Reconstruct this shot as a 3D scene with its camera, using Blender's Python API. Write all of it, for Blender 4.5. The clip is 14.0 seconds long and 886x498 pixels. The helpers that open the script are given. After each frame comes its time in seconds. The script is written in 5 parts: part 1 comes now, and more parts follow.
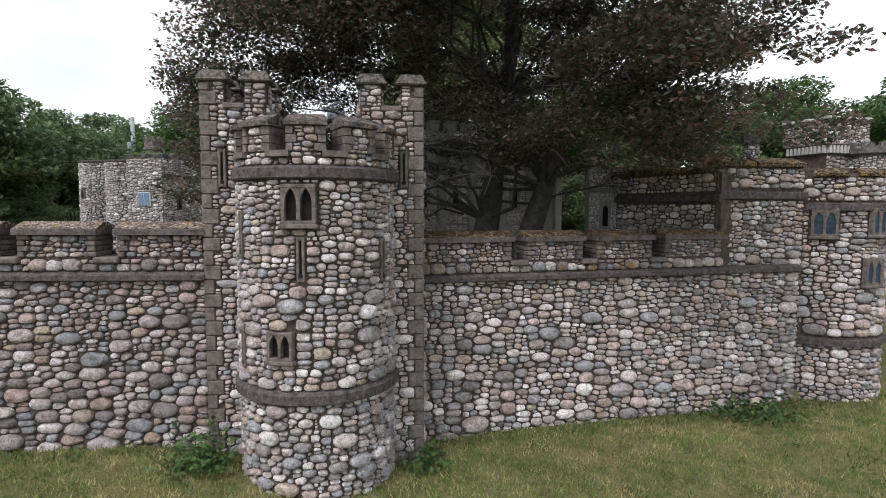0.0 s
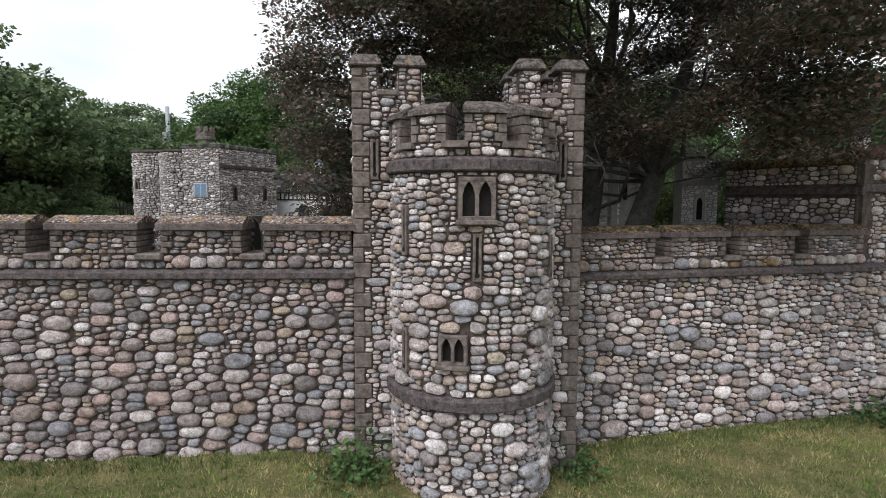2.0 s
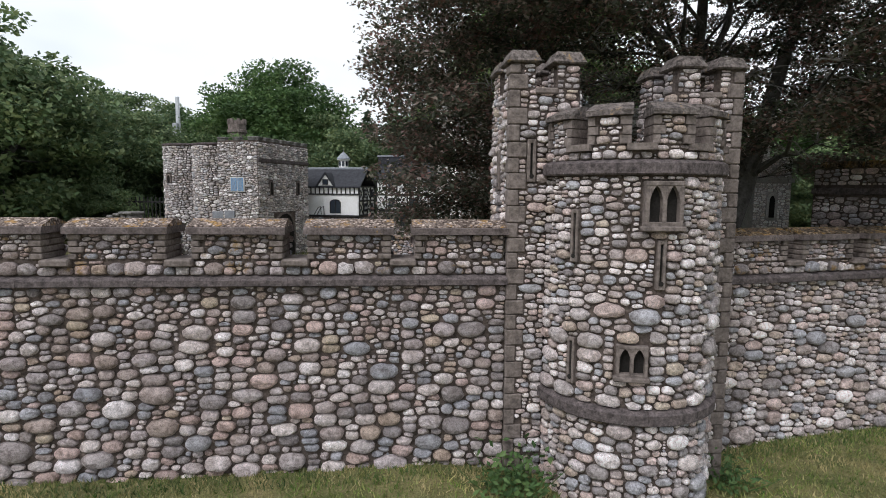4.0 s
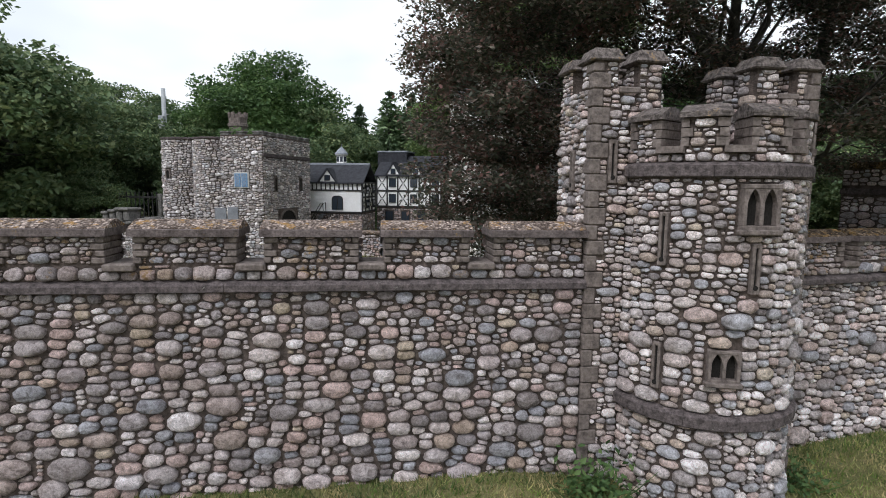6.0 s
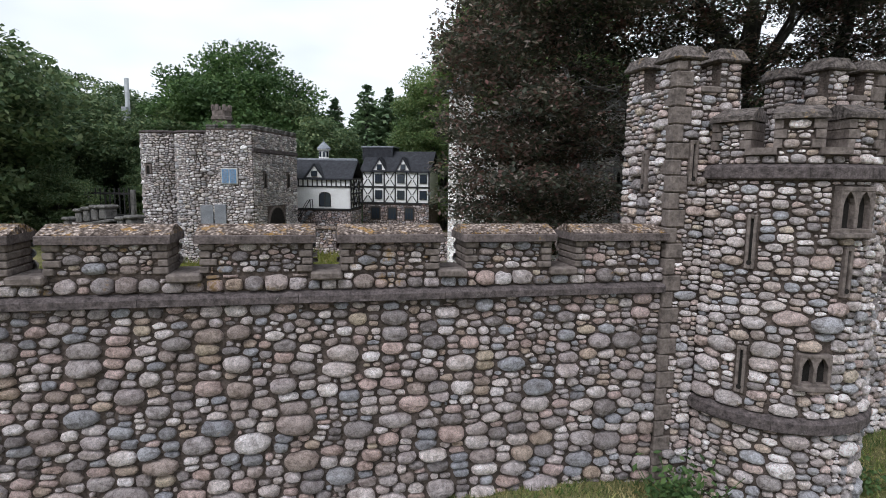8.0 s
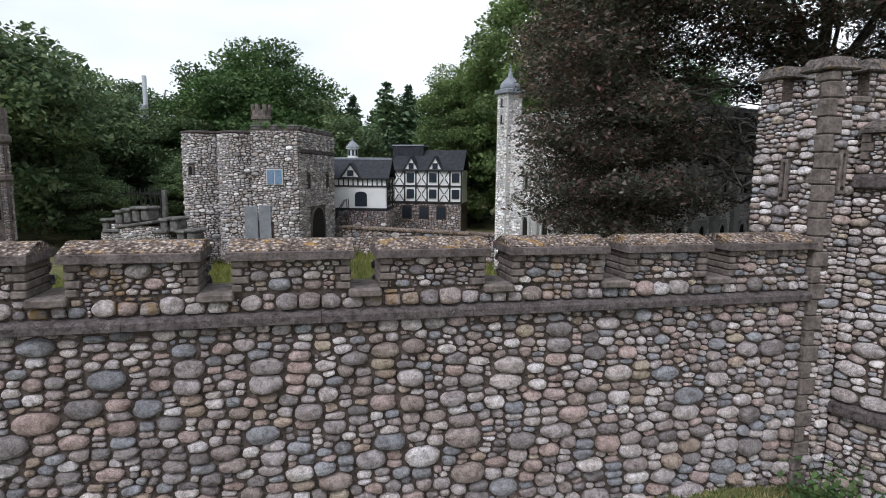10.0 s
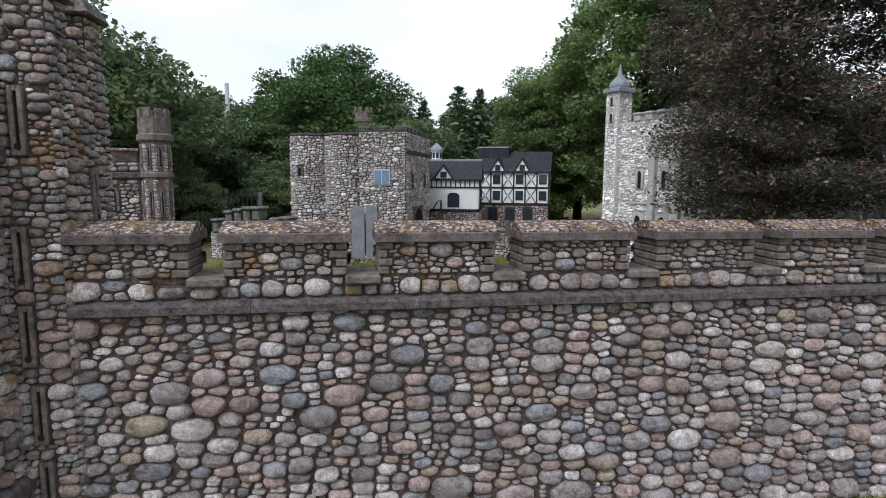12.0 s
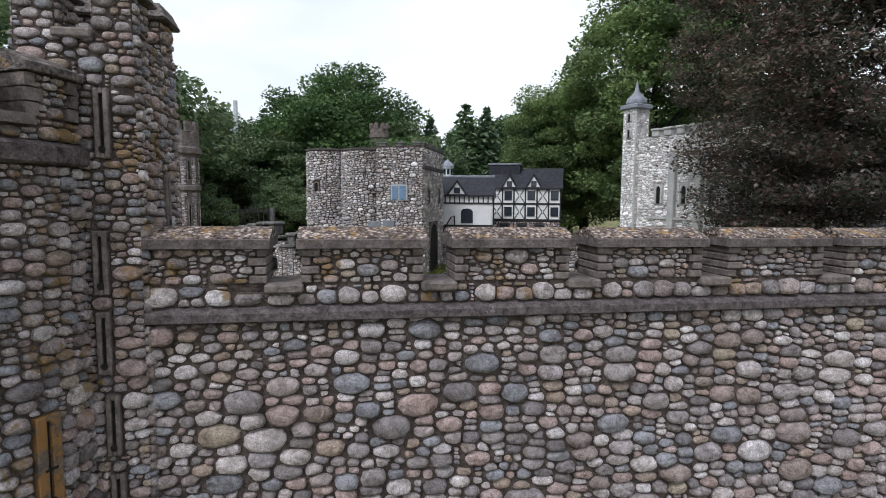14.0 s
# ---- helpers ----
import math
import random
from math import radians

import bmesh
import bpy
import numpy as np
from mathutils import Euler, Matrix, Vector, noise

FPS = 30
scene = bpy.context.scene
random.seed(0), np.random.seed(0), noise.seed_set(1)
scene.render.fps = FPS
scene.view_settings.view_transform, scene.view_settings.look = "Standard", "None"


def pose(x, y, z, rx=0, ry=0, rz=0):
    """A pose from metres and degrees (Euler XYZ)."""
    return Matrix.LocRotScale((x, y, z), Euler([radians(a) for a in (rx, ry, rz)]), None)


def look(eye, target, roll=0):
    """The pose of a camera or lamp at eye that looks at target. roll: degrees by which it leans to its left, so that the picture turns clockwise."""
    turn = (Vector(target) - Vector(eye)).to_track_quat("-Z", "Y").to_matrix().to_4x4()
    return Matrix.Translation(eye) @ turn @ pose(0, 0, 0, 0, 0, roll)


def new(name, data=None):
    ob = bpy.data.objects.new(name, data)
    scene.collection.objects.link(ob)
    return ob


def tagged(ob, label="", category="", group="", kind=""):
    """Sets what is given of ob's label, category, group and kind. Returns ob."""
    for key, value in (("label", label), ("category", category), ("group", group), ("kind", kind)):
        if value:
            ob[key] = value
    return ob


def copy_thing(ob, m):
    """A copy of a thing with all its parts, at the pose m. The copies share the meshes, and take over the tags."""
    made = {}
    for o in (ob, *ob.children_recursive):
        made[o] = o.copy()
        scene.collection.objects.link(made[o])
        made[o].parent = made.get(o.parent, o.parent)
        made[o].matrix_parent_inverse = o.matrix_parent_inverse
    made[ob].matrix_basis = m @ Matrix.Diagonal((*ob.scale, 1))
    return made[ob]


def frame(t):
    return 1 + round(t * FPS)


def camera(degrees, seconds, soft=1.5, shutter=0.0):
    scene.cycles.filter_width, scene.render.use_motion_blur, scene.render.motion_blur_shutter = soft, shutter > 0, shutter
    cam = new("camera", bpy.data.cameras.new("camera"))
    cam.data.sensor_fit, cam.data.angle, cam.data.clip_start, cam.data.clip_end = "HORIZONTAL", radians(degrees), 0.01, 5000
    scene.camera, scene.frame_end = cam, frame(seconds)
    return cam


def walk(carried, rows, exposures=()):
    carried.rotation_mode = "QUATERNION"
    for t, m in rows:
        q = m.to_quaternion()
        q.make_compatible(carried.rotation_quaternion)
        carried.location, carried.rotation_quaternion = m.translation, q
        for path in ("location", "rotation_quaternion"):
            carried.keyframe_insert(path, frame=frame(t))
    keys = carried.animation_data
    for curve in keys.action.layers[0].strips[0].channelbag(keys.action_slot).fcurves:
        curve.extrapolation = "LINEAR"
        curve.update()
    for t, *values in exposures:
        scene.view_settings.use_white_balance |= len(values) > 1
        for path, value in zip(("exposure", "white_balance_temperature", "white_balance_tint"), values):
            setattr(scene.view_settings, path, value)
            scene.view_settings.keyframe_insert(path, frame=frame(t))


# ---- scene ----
cam = camera(77.14, 14.0, soft=0.95)
PATH = [
    (0.0, -0.601, 0.230, 2.454, 21.46, -4.31, -0.09),
    (0.5, -0.916, 0.214, 2.432, 22.29, -4.45, -0.12),
    (1.0, -1.253, 0.159, 2.425, 22.38, -4.78, -0.16),
    (1.5, -1.625, 0.085, 2.447, 22.28, -5.05, -0.18),
    (2.0, -2.031, -0.003, 2.486, 22.23, -5.32, -0.19),
    (2.5, -2.449, -0.143, 2.522, 21.76, -5.57, -0.19),
    (3.0, -2.861, -0.240, 2.549, 21.33, -5.74, -0.22),
    (3.5, -3.210, -0.302, 2.565, 21.02, -5.99, -0.29),
    (4.0, -3.508, -0.347, 2.579, 20.66, -6.20, -0.35),
    (6.5, -4.609, -0.499, 2.624, 16.73, -6.84, -0.81),
    (7.0, -4.865, -0.488, 2.595, 15.17, -6.88, -0.93),
    (9.5, -6.299, -0.714, 2.794, 13.12, -7.71, -0.62),
    (10.0, -6.676, -0.817, 2.775, 12.76, -7.74, -0.58),
    (10.5, -7.096, -1.044, 2.750, 12.29, -7.82, -0.55),
    (11.0, -7.480, -1.242, 2.706, 11.78, -7.80, -0.68),
    (11.5, -7.986, -1.301, 2.640, 13.23, -7.61, -0.59),
    (12.0, -8.292, -1.341, 2.598, 16.18, -7.07, -0.33),
    (12.5, -8.498, -1.381, 2.579, 18.11, -6.51, -0.15),
    (13.0, -8.650, -1.398, 2.562, 18.27, -6.03, -0.12),
    (13.5, -8.749, -1.415, 2.543, 17.61, -5.55, -0.20),
    (14.0, -8.796, -1.451, 2.512, 15.74, -5.16, -0.41),
]
EXPOSURES = [(0.0, 0.60, 6370, 10), (4.0, 0.53, 6340, 10), (7.0, 0.45, 6210, 10), (10.0, 0.42, 6120, 10), (14.0, 0.41, 6060, 10)]
walk(cam, [(t, pose(x, y, z, 90 + p, r, yaw)) for t, x, y, z, yaw, p, r in PATH], EXPOSURES)

# ---- light: a bright overcast day ----
SUN_EL, SUN_AZ = 52.0, 196.0
world = bpy.data.worlds.new("sky")
scene.world = world
world.use_nodes = True
wn, wl = world.node_tree.nodes, world.node_tree.links
wn.clear()
w_out = wn.new("ShaderNodeOutputWorld")
w_bg = wn.new("ShaderNodeBackground")
w_sky = wn.new("ShaderNodeTexSky")
w_sky.sky_type, w_sky.sun_disc = "NISHITA", False
w_sky.sun_elevation, w_sky.sun_rotation = radians(SUN_EL), radians(SUN_AZ)
w_co = wn.new("ShaderNodeTexCoord")
w_map = wn.new("ShaderNodeMapping")
w_map.inputs["Scale"].default_value = (1.0, 1.0, 2.6)
w_noise = wn.new("ShaderNodeTexNoise")
w_noise.inputs["Scale"].default_value, w_noise.inputs["Detail"].default_value = 1.6, 4.0
w_ramp = wn.new("ShaderNodeValToRGB")
w_ramp.color_ramp.elements[0].position, w_ramp.color_ramp.elements[0].color = 0.30, (5.0, 5.5, 6.0, 1)
w_ramp.color_ramp.elements[1].position, w_ramp.color_ramp.elements[1].color = 0.62, (8.9, 9.0, 9.1, 1)
w_mix = wn.new("ShaderNodeMix")
w_mix.data_type = "RGBA"
w_mix.inputs[0].default_value = 0.88
wl.new(w_co.outputs["Generated"], w_map.inputs["Vector"])
wl.new(w_map.outputs["Vector"], w_noise.inputs["Vector"])
wl.new(w_noise.outputs["Fac"], w_ramp.inputs["Fac"])
wl.new(w_sky.outputs["Color"], w_mix.inputs[6])
wl.new(w_ramp.outputs["Color"], w_mix.inputs[7])
wl.new(w_mix.outputs[2], w_bg.inputs["Color"])
w_bg.inputs["Strength"].default_value = 0.1
wl.new(w_bg.outputs["Background"], w_out.inputs["Surface"])

sun = bpy.data.lights.new("sun", "SUN")
sun.energy, sun.angle, sun.color = 1.5, radians(22), (1.0, 0.98, 0.97)
sun_ob = new("sun", sun)
az, el = radians(SUN_AZ), radians(SUN_EL)
sun_ob.matrix_world = look((0, 0, 30), (-30 * math.sin(az) / math.tan(el), -30 * math.cos(az) / math.tan(el), 0))

# ---- materials ----


def nodes_of(name, rough=0.9):
    m = bpy.data.materials.new(name)
    m.use_nodes = True
    nt = m.node_tree
    b = nt.nodes["Principled BSDF"]
    b.inputs["Roughness"].default_value = rough
    b.inputs["Specular IOR Level"].default_value = 0.25
    return m, nt, b


def ramp(nt, source, stops, mode="LINEAR"):
    r = nt.nodes.new("ShaderNodeValToRGB")
    r.color_ramp.interpolation = mode
    els = r.color_ramp.elements
    while len(els) < len(stops):
        els.new(0.5)
    for e, (p, c) in zip(els, stops):
        e.position, e.color = p, (*c, 1)
    nt.links.new(source, r.inputs["Fac"])
    return r.outputs["Color"]


def tex(nt, scale, detail=4.0, kind="noise", rough=0.6, distort=0.0):
    co = nt.nodes.new("ShaderNodeTexCoord")
    geo = nt.nodes.new("ShaderNodeNewGeometry")
    n = nt.nodes.new("ShaderNodeTexNoise" if kind == "noise" else "ShaderNodeTexVoronoi")
    n.inputs["Scale"].default_value = scale
    if kind == "noise":
        n.inputs["Detail"].default_value, n.inputs["Roughness"].default_value = detail, rough
        n.inputs["Distortion"].default_value = distort
    nt.nodes.remove(co)
    nt.links.new(geo.outputs["Position"], n.inputs["Vector"])
    return n


def blend(nt, mode, fac, a, b):
    m = nt.nodes.new("ShaderNodeMix")
    m.data_type, m.blend_type = "RGBA", mode
    for sock, v in ((m.inputs[0], fac), (m.inputs[6], a), (m.inputs[7], b)):
        if isinstance(v, (int, float)):
            sock.default_value = v
        elif isinstance(v, tuple):
            sock.default_value = (*v, 1)
        else:
            nt.links.new(v, sock)
    return m.outputs[2]


def bump(nt, b, height, strength, dist):
    n = nt.nodes.new("ShaderNodeBump")
    n.inputs["Strength"].default_value, n.inputs["Distance"].default_value = strength, dist
    nt.links.new(height, n.inputs["Height"])
    nt.links.new(n.outputs["Normal"], b.inputs["Normal"])


STONE_COLOURS = [
    (0.40, 0.36, 0.37), (0.56, 0.50, 0.505), (0.32, 0.285, 0.29), (0.45, 0.345, 0.325), (0.35, 0.352, 0.39),
    (0.64, 0.58, 0.585), (0.43, 0.34, 0.285), (0.27, 0.243, 0.25), (0.48, 0.42, 0.43), (0.50, 0.385, 0.37),
    (0.315, 0.315, 0.35), (0.70, 0.65, 0.665), (0.36, 0.295, 0.275), (0.52, 0.46, 0.46), (0.41, 0.345, 0.34),
]
STONE_COLOURS += [(r * 0.9, g * 0.91, b * 0.93) for r, g, b in STONE_COLOURS[::-1]] + [(0.44, 0.37, 0.3)]


def stone_material(name, island=False, gain=1.0, lichen=0.66, sat=0.95):
    """Field stones: each its own colour, with grain, speckle, dark stain and some ochre lichen."""
    m, nt, b = nodes_of(name, 0.82)
    if island:
        rnd = nt.nodes.new("ShaderNodeNewGeometry").outputs["Random Per Island"]
    else:
        rnd = nt.nodes.new("ShaderNodeObjectInfo").outputs["Random"]
    n = len(STONE_COLOURS)
    base = ramp(nt, rnd, [((i + 0.5) / n, (col[0] * gain * 1.015, col[1] * gain, col[2] * gain * 0.98)) for i, col in enumerate(STONE_COLOURS)], "CONSTANT")
    hs = nt.nodes.new("ShaderNodeHueSaturation")
    hs.inputs["Saturation"].default_value = sat
    nt.links.new(base, hs.inputs["Color"])
    base = hs.outputs["Color"]
    lumps = tex(nt, 17, 5, rough=0.7, distort=0.6)
    base = blend(nt, "MULTIPLY", 0.8, base, ramp(nt, lumps.outputs["Fac"], [(0.34, (0.48, 0.45, 0.44)), (0.52, (1, 1, 1)), (0.68, (1.3, 1.3, 1.32))]))
    grain = tex(nt, 46, 6, rough=0.85)
    base = blend(nt, "MULTIPLY", 0.75, base, ramp(nt, grain.outputs["Fac"], [(0.34, (0.45, 0.44, 0.44)), (0.5, (0.98, 0.98, 0.98)), (0.68, (1.4, 1.39, 1.39))]))
    speck = tex(nt, 105, 3, rough=0.8)
    base = blend(nt, "MULTIPLY", 0.6, base, ramp(nt, speck.outputs["Fac"], [(0.36, (0.45, 0.44, 0.45)), (0.47, (1.0, 1.0, 1.0)), (0.66, (1.3, 1.3, 1.3))]))
    stain = tex(nt, 5.5, 5)
    base = blend(nt, "MULTIPLY", 0.8, base, ramp(nt, stain.outputs["Fac"], [(0.33, (0.62, 0.58, 0.54)), (0.55, (1.06, 1.05, 1.04))]))
    li = tex(nt, 3.1, 8, rough=0.72)
    mask = ramp(nt, li.outputs["Fac"], [(lichen, (0, 0, 0)), (lichen + 0.05, (0.75, 0.75, 0.75))])
    base = blend(nt, "MIX", mask, base, (0.33, 0.20, 0.06))
    nt.links.new(base, b.inputs["Base Color"])
    both = nt.nodes.new("ShaderNodeMath")
    both.operation = "MULTIPLY_ADD"
    nt.links.new(lumps.outputs["Fac"], both.inputs[0])
    both.inputs[1].default_value = 2.2
    nt.links.new(grain.outputs["Fac"], both.inputs[2])
    bump(nt, b, both.outputs[0], 0.9, 0.026)
    return m


def mix_material(name, dark, light, scale=9, rough=0.92, fine=70, bumps=0.5, patch=None, patch_at=0.6, pebbles=0.0, depth=0.015, grit=0.7):
    """Two tones in broad patches, with fine grain; patch is a third colour in spots."""
    m, nt, b = nodes_of(name, rough)
    a = tex(nt, scale, 6, rough=0.65)
    f = tex(nt, fine, 4)
    col = ramp(nt, a.outputs["Fac"], [(0.3, dark), (0.7, light)])
    col = blend(nt, "MULTIPLY", grit, col, ramp(nt, f.outputs["Fac"], [(0.3, (0.55, 0.54, 0.53)), (0.6, (1.15, 1.15, 1.15))]))
    height = f.outputs["Fac"]
    if pebbles:
        v = tex(nt, pebbles, kind="voronoi")
        col = blend(nt, "MULTIPLY", 0.95, col, ramp(nt, v.outputs["Color"], [(0.15, (0.4, 0.33, 0.3)), (0.5, (1.0, 0.93, 0.88)), (0.85, (2.3, 2.2, 2.15))]))
        col = blend(nt, "MULTIPLY", 0.85, col, ramp(nt, v.outputs["Distance"], [(0.3, (1.1, 1.1, 1.1)), (0.62, (0.35, 0.33, 0.32))]))
        height = v.outputs["Distance"]
    if patch:
        p = tex(nt, 8.5, 9, rough=0.8)
        col = blend(nt, "MIX", ramp(nt, p.outputs["Fac"], [(patch_at, (0, 0, 0)), (patch_at + 0.05, (0.8, 0.8, 0.8))]), col, patch)
    nt.links.new(col, b.inputs["Base Color"])
    bump(nt, b, height, bumps, depth)
    return m


M_STONE = stone_material("field_stone", gain=1.26)
M_STONES = stone_material("field_stones", island=True, gain=1.26)
M_STONE_LIGHT = stone_material("light_field_stone", gain=1.6, sat=0.8)
M_STONES_LIGHT = stone_material("light_field_stones", island=True, gain=1.6, sat=0.8)
M_STONE_WARM = stone_material("lichened_stone", gain=1.2, lichen=0.55)
M_STONES_WARM = stone_material("lichened_stones", island=True, gain=1.2, lichen=0.55)
M_STONES_PALE = stone_material("pale_stones", island=True, gain=2.9, lichen=0.8, sat=0.25)
M_STONES_GREY = stone_material("grey_stones", island=True, gain=1.55, lichen=0.75, sat=0.45)
M_STONE_GREY = stone_material("grey_stone", gain=1.55, lichen=0.75, sat=0.45)
M_MORTAR = mix_material("mortar", (0.055, 0.044, 0.039), (0.19, 0.15, 0.132), 9, 0.97, 60, 1.0, depth=0.03)
M_PALE_MORTAR = mix_material("pale_mortar", (0.4, 0.395, 0.39), (0.58, 0.57, 0.56), 7, 0.97, 60, 0.6)
M_DRESSED = mix_material("dressed_brown_stone", (0.085, 0.07, 0.064), (0.255, 0.213, 0.195), 13, 0.9, 40, 0.8, (0.26, 0.17, 0.06), 0.66)
M_CORNICE = mix_material("weathered_concrete", (0.034, 0.028, 0.028), (0.18, 0.15, 0.15), 19, 0.93, 60, 0.8, (0.36, 0.34, 0.32), 0.62, grit=1.0)
M_FASCIA = mix_material("coping_edge", (0.06, 0.048, 0.046), (0.2, 0.165, 0.16), 10, 0.93, 60, 0.6, (0.3, 0.19, 0.07), 0.62, grit=0.95)
M_COPING = mix_material("pebbled_coping", (0.17, 0.142, 0.126), (0.34, 0.295, 0.27), 6, 0.92, 50, 1.0, (0.36, 0.21, 0.07), 0.545, pebbles=44, depth=0.018)
M_MOSSY = mix_material("mossy_coping", (0.055, 0.047, 0.036), (0.2, 0.16, 0.115), 14, 0.95, 45, 1.0, (0.31, 0.19, 0.065), 0.53, pebbles=40, depth=0.02, grit=1.0)
M_CAP = mix_material("weathered_cap_stone", (0.05, 0.042, 0.04), (0.25, 0.215, 0.2), 17, 0.92, 34, 1.0, (0.32, 0.2, 0.07), 0.58, depth=0.03, grit=1.0)
M_CAP_GREY = mix_material("grey_weathered_stone", (0.06, 0.058, 0.056), (0.24, 0.23, 0.22), 9, 0.92, 40, 0.8, (0.4, 0.39, 0.37), 0.62, grit=1.0)
M_LICHEN = mix_material("lichened_slit", (0.09, 0.078, 0.07), (0.19, 0.145, 0.11), 12, 0.92, 50, 0.7, (0.3, 0.15, 0.045), 0.47, grit=1.0)
M_GROUND = mix_material("mown_grass_ground", (0.1, 0.125, 0.04), (0.29, 0.255, 0.12), 3.0, 0.98, 60, 0.9, (0.34, 0.27, 0.15), 0.56, depth=0.05, grit=1.0)
# near-black colour that stands for the shade inside openings
M_INNER_SHADE = mix_material("painted_inner_shade", (0.012, 0.011, 0.01), (0.025, 0.022, 0.02), 8, 0.9)
M_WHITE = mix_material("white_render", (0.8, 0.79, 0.78), (0.88, 0.88, 0.88), 4, 0.85, 40, 0.2, grit=0.2)
M_TIMBER = mix_material("black_timber", (0.02, 0.02, 0.022), (0.05, 0.048, 0.048), 12, 0.7)
M_SLATE = mix_material("dark_slate", (0.018, 0.019, 0.024), (0.05, 0.052, 0.062), 9, 0.75, 30, 0.6)
M_LEAD = mix_material("grey_lead", (0.2, 0.22, 0.25), (0.34, 0.36, 0.4), 6, 0.5)
M_BLUE_GLASS = mix_material("blue_glass", (0.02, 0.035, 0.06), (0.045, 0.075, 0.12), 5, 0.5, 20, 0.05)
M_TRIM = mix_material("pale_trim", (0.42, 0.41, 0.4), (0.62, 0.61, 0.59), 6, 0.9)
M_BLUE = mix_material("blue_paint", (0.12, 0.22, 0.36), (0.22, 0.36, 0.54), 14, 0.6)
M_BOARD = mix_material("grey_board", (0.17, 0.18, 0.2), (0.28, 0.29, 0.31), 5, 0.8)
M_BARK = mix_material("grey_bark", (0.035, 0.033, 0.03), (0.12, 0.115, 0.105), 7, 0.95, 30, 0.9)
M_TWIG = mix_material("pale_twig_bark", (0.16, 0.15, 0.14), (0.34, 0.325, 0.3), 9, 0.95, 40, 0.5)
M_METAL = mix_material("galvanised_pole", (0.3, 0.32, 0.34), (0.45, 0.47, 0.48), 6, 0.5)


def leaf_material(name, stops, back=0.35, straw=None, dry_at=0.5):
    m, nt, b = nodes_of(name, 0.55)
    rnd = nt.nodes.new("ShaderNodeNewGeometry").outputs["Random Per Island"]
    col = ramp(nt, rnd, stops)
    big = tex(nt, 0.55, 3)
    col = blend(nt, "MULTIPLY", 0.8, col, ramp(nt, big.outputs["Fac"], [(0.35, (0.55, 0.58, 0.6)), (0.65, (1.25, 1.2, 1.1))]))
    if straw:
        dry = tex(nt, 1.9, 6, rough=0.7)
        col = blend(nt, "MIX", ramp(nt, dry.outputs["Fac"], [(dry_at, (0, 0, 0)), (dry_at + 0.12, (0.8, 0.8, 0.8))]), col, straw)
        lush = tex(nt, 5.5, 3)
        col = blend(nt, "MULTIPLY", 0.8, col, ramp(nt, lush.outputs["Fac"], [(0.38, (0.5, 0.56, 0.45)), (0.6, (1.12, 1.1, 1.1))]))
    nt.links.new(col, b.inputs["Base Color"])
    tr = nt.nodes.new("ShaderNodeBsdfTranslucent")
    nt.links.new(col, tr.inputs["Color"])
    mx = nt.nodes.new("ShaderNodeMixShader")
    mx.inputs["Fac"].default_value = back
    nt.links.new(b.outputs["BSDF"], mx.inputs[1])
    nt.links.new(tr.outputs["BSDF"], mx.inputs[2])
    nt.links.new(mx.outputs["Shader"], nt.nodes["Material Output"].inputs["Surface"])
    return m


M_BEECH = leaf_material("copper_beech_leaf", [(0.0, (0.065, 0.07, 0.06)), (0.45, (0.115, 0.13, 0.095)), (0.7, (0.155, 0.135, 0.115)), (0.86, (0.27, 0.15, 0.14)), (1.0, (0.48, 0.43, 0.4))], 0.5, (0.26, 0.125, 0.115), 0.54)
M_GREEN = leaf_material("green_leaf", [(0.0, (0.05, 0.1, 0.037)), (0.5, (0.085, 0.155, 0.055)), (1.0, (0.14, 0.215, 0.08))])
M_DEEP = leaf_material("deep_green_leaf", [(0.0, (0.08, 0.13, 0.068)), (0.5, (0.14, 0.21, 0.1)), (1.0, (0.25, 0.3, 0.15))])
M_OLIVE = leaf_material("olive_leaf", [(0.0, (0.11, 0.18, 0.07)), (0.5, (0.18, 0.27, 0.1)), (1.0, (0.28, 0.33, 0.15))])
M_NEEDLE = leaf_material("needle", [(0.0, (0.09, 0.15, 0.085)), (1.0, (0.17, 0.24, 0.13))], 0.15)
M_GRASS = leaf_material("grass_blade", [(0.0, (0.12, 0.21, 0.045)), (0.5, (0.24, 0.34, 0.09)), (0.82, (0.46, 0.44, 0.19)), (1.0, (0.58, 0.48, 0.3))], 0.4, (0.56, 0.45, 0.25), 0.47)
M_RANK = leaf_material("rank_grass_blade", [(0.0, (0.06, 0.11, 0.035)), (0.6, (0.12, 0.18, 0.06)), (1.0, (0.3, 0.28, 0.14))], 0.35)
M_TALL = leaf_material("tall_grass_blade", [(0.0, (0.13, 0.17, 0.035)), (0.6, (0.22, 0.25, 0.06)), (1.0, (0.34, 0.3, 0.11))], 0.4)


def glass_material():
    m, nt, b = nodes_of("old_glass", 0.08)
    b.inputs["Base Color"].default_value = (0.03, 0.04, 0.055, 1)
    b.inputs["Specular IOR Level"].default_value = 0.6
    return m


M_GLASS = glass_material()

# ---- mesh helpers ----


def root(name, m, label, category="", group="", kind=""):
    ob = new(name)
    ob.matrix_world = m
    ob.empty_display_size = 0.1
    return tagged(ob, label, category, group, kind)


def raw(name, verts, faces, mat, parent=None, label="", smooth=False, kind=""):
    me = bpy.data.meshes.new(name)
    me.from_pydata(verts, [], faces)
    me.materials.append(mat)
    if smooth:
        me.polygons.foreach_set("use_smooth", [True] * len(me.polygons))
    ob = new(name, me)
    if parent is not None:
        ob.parent = parent
    return tagged(ob, label, "", "", kind)


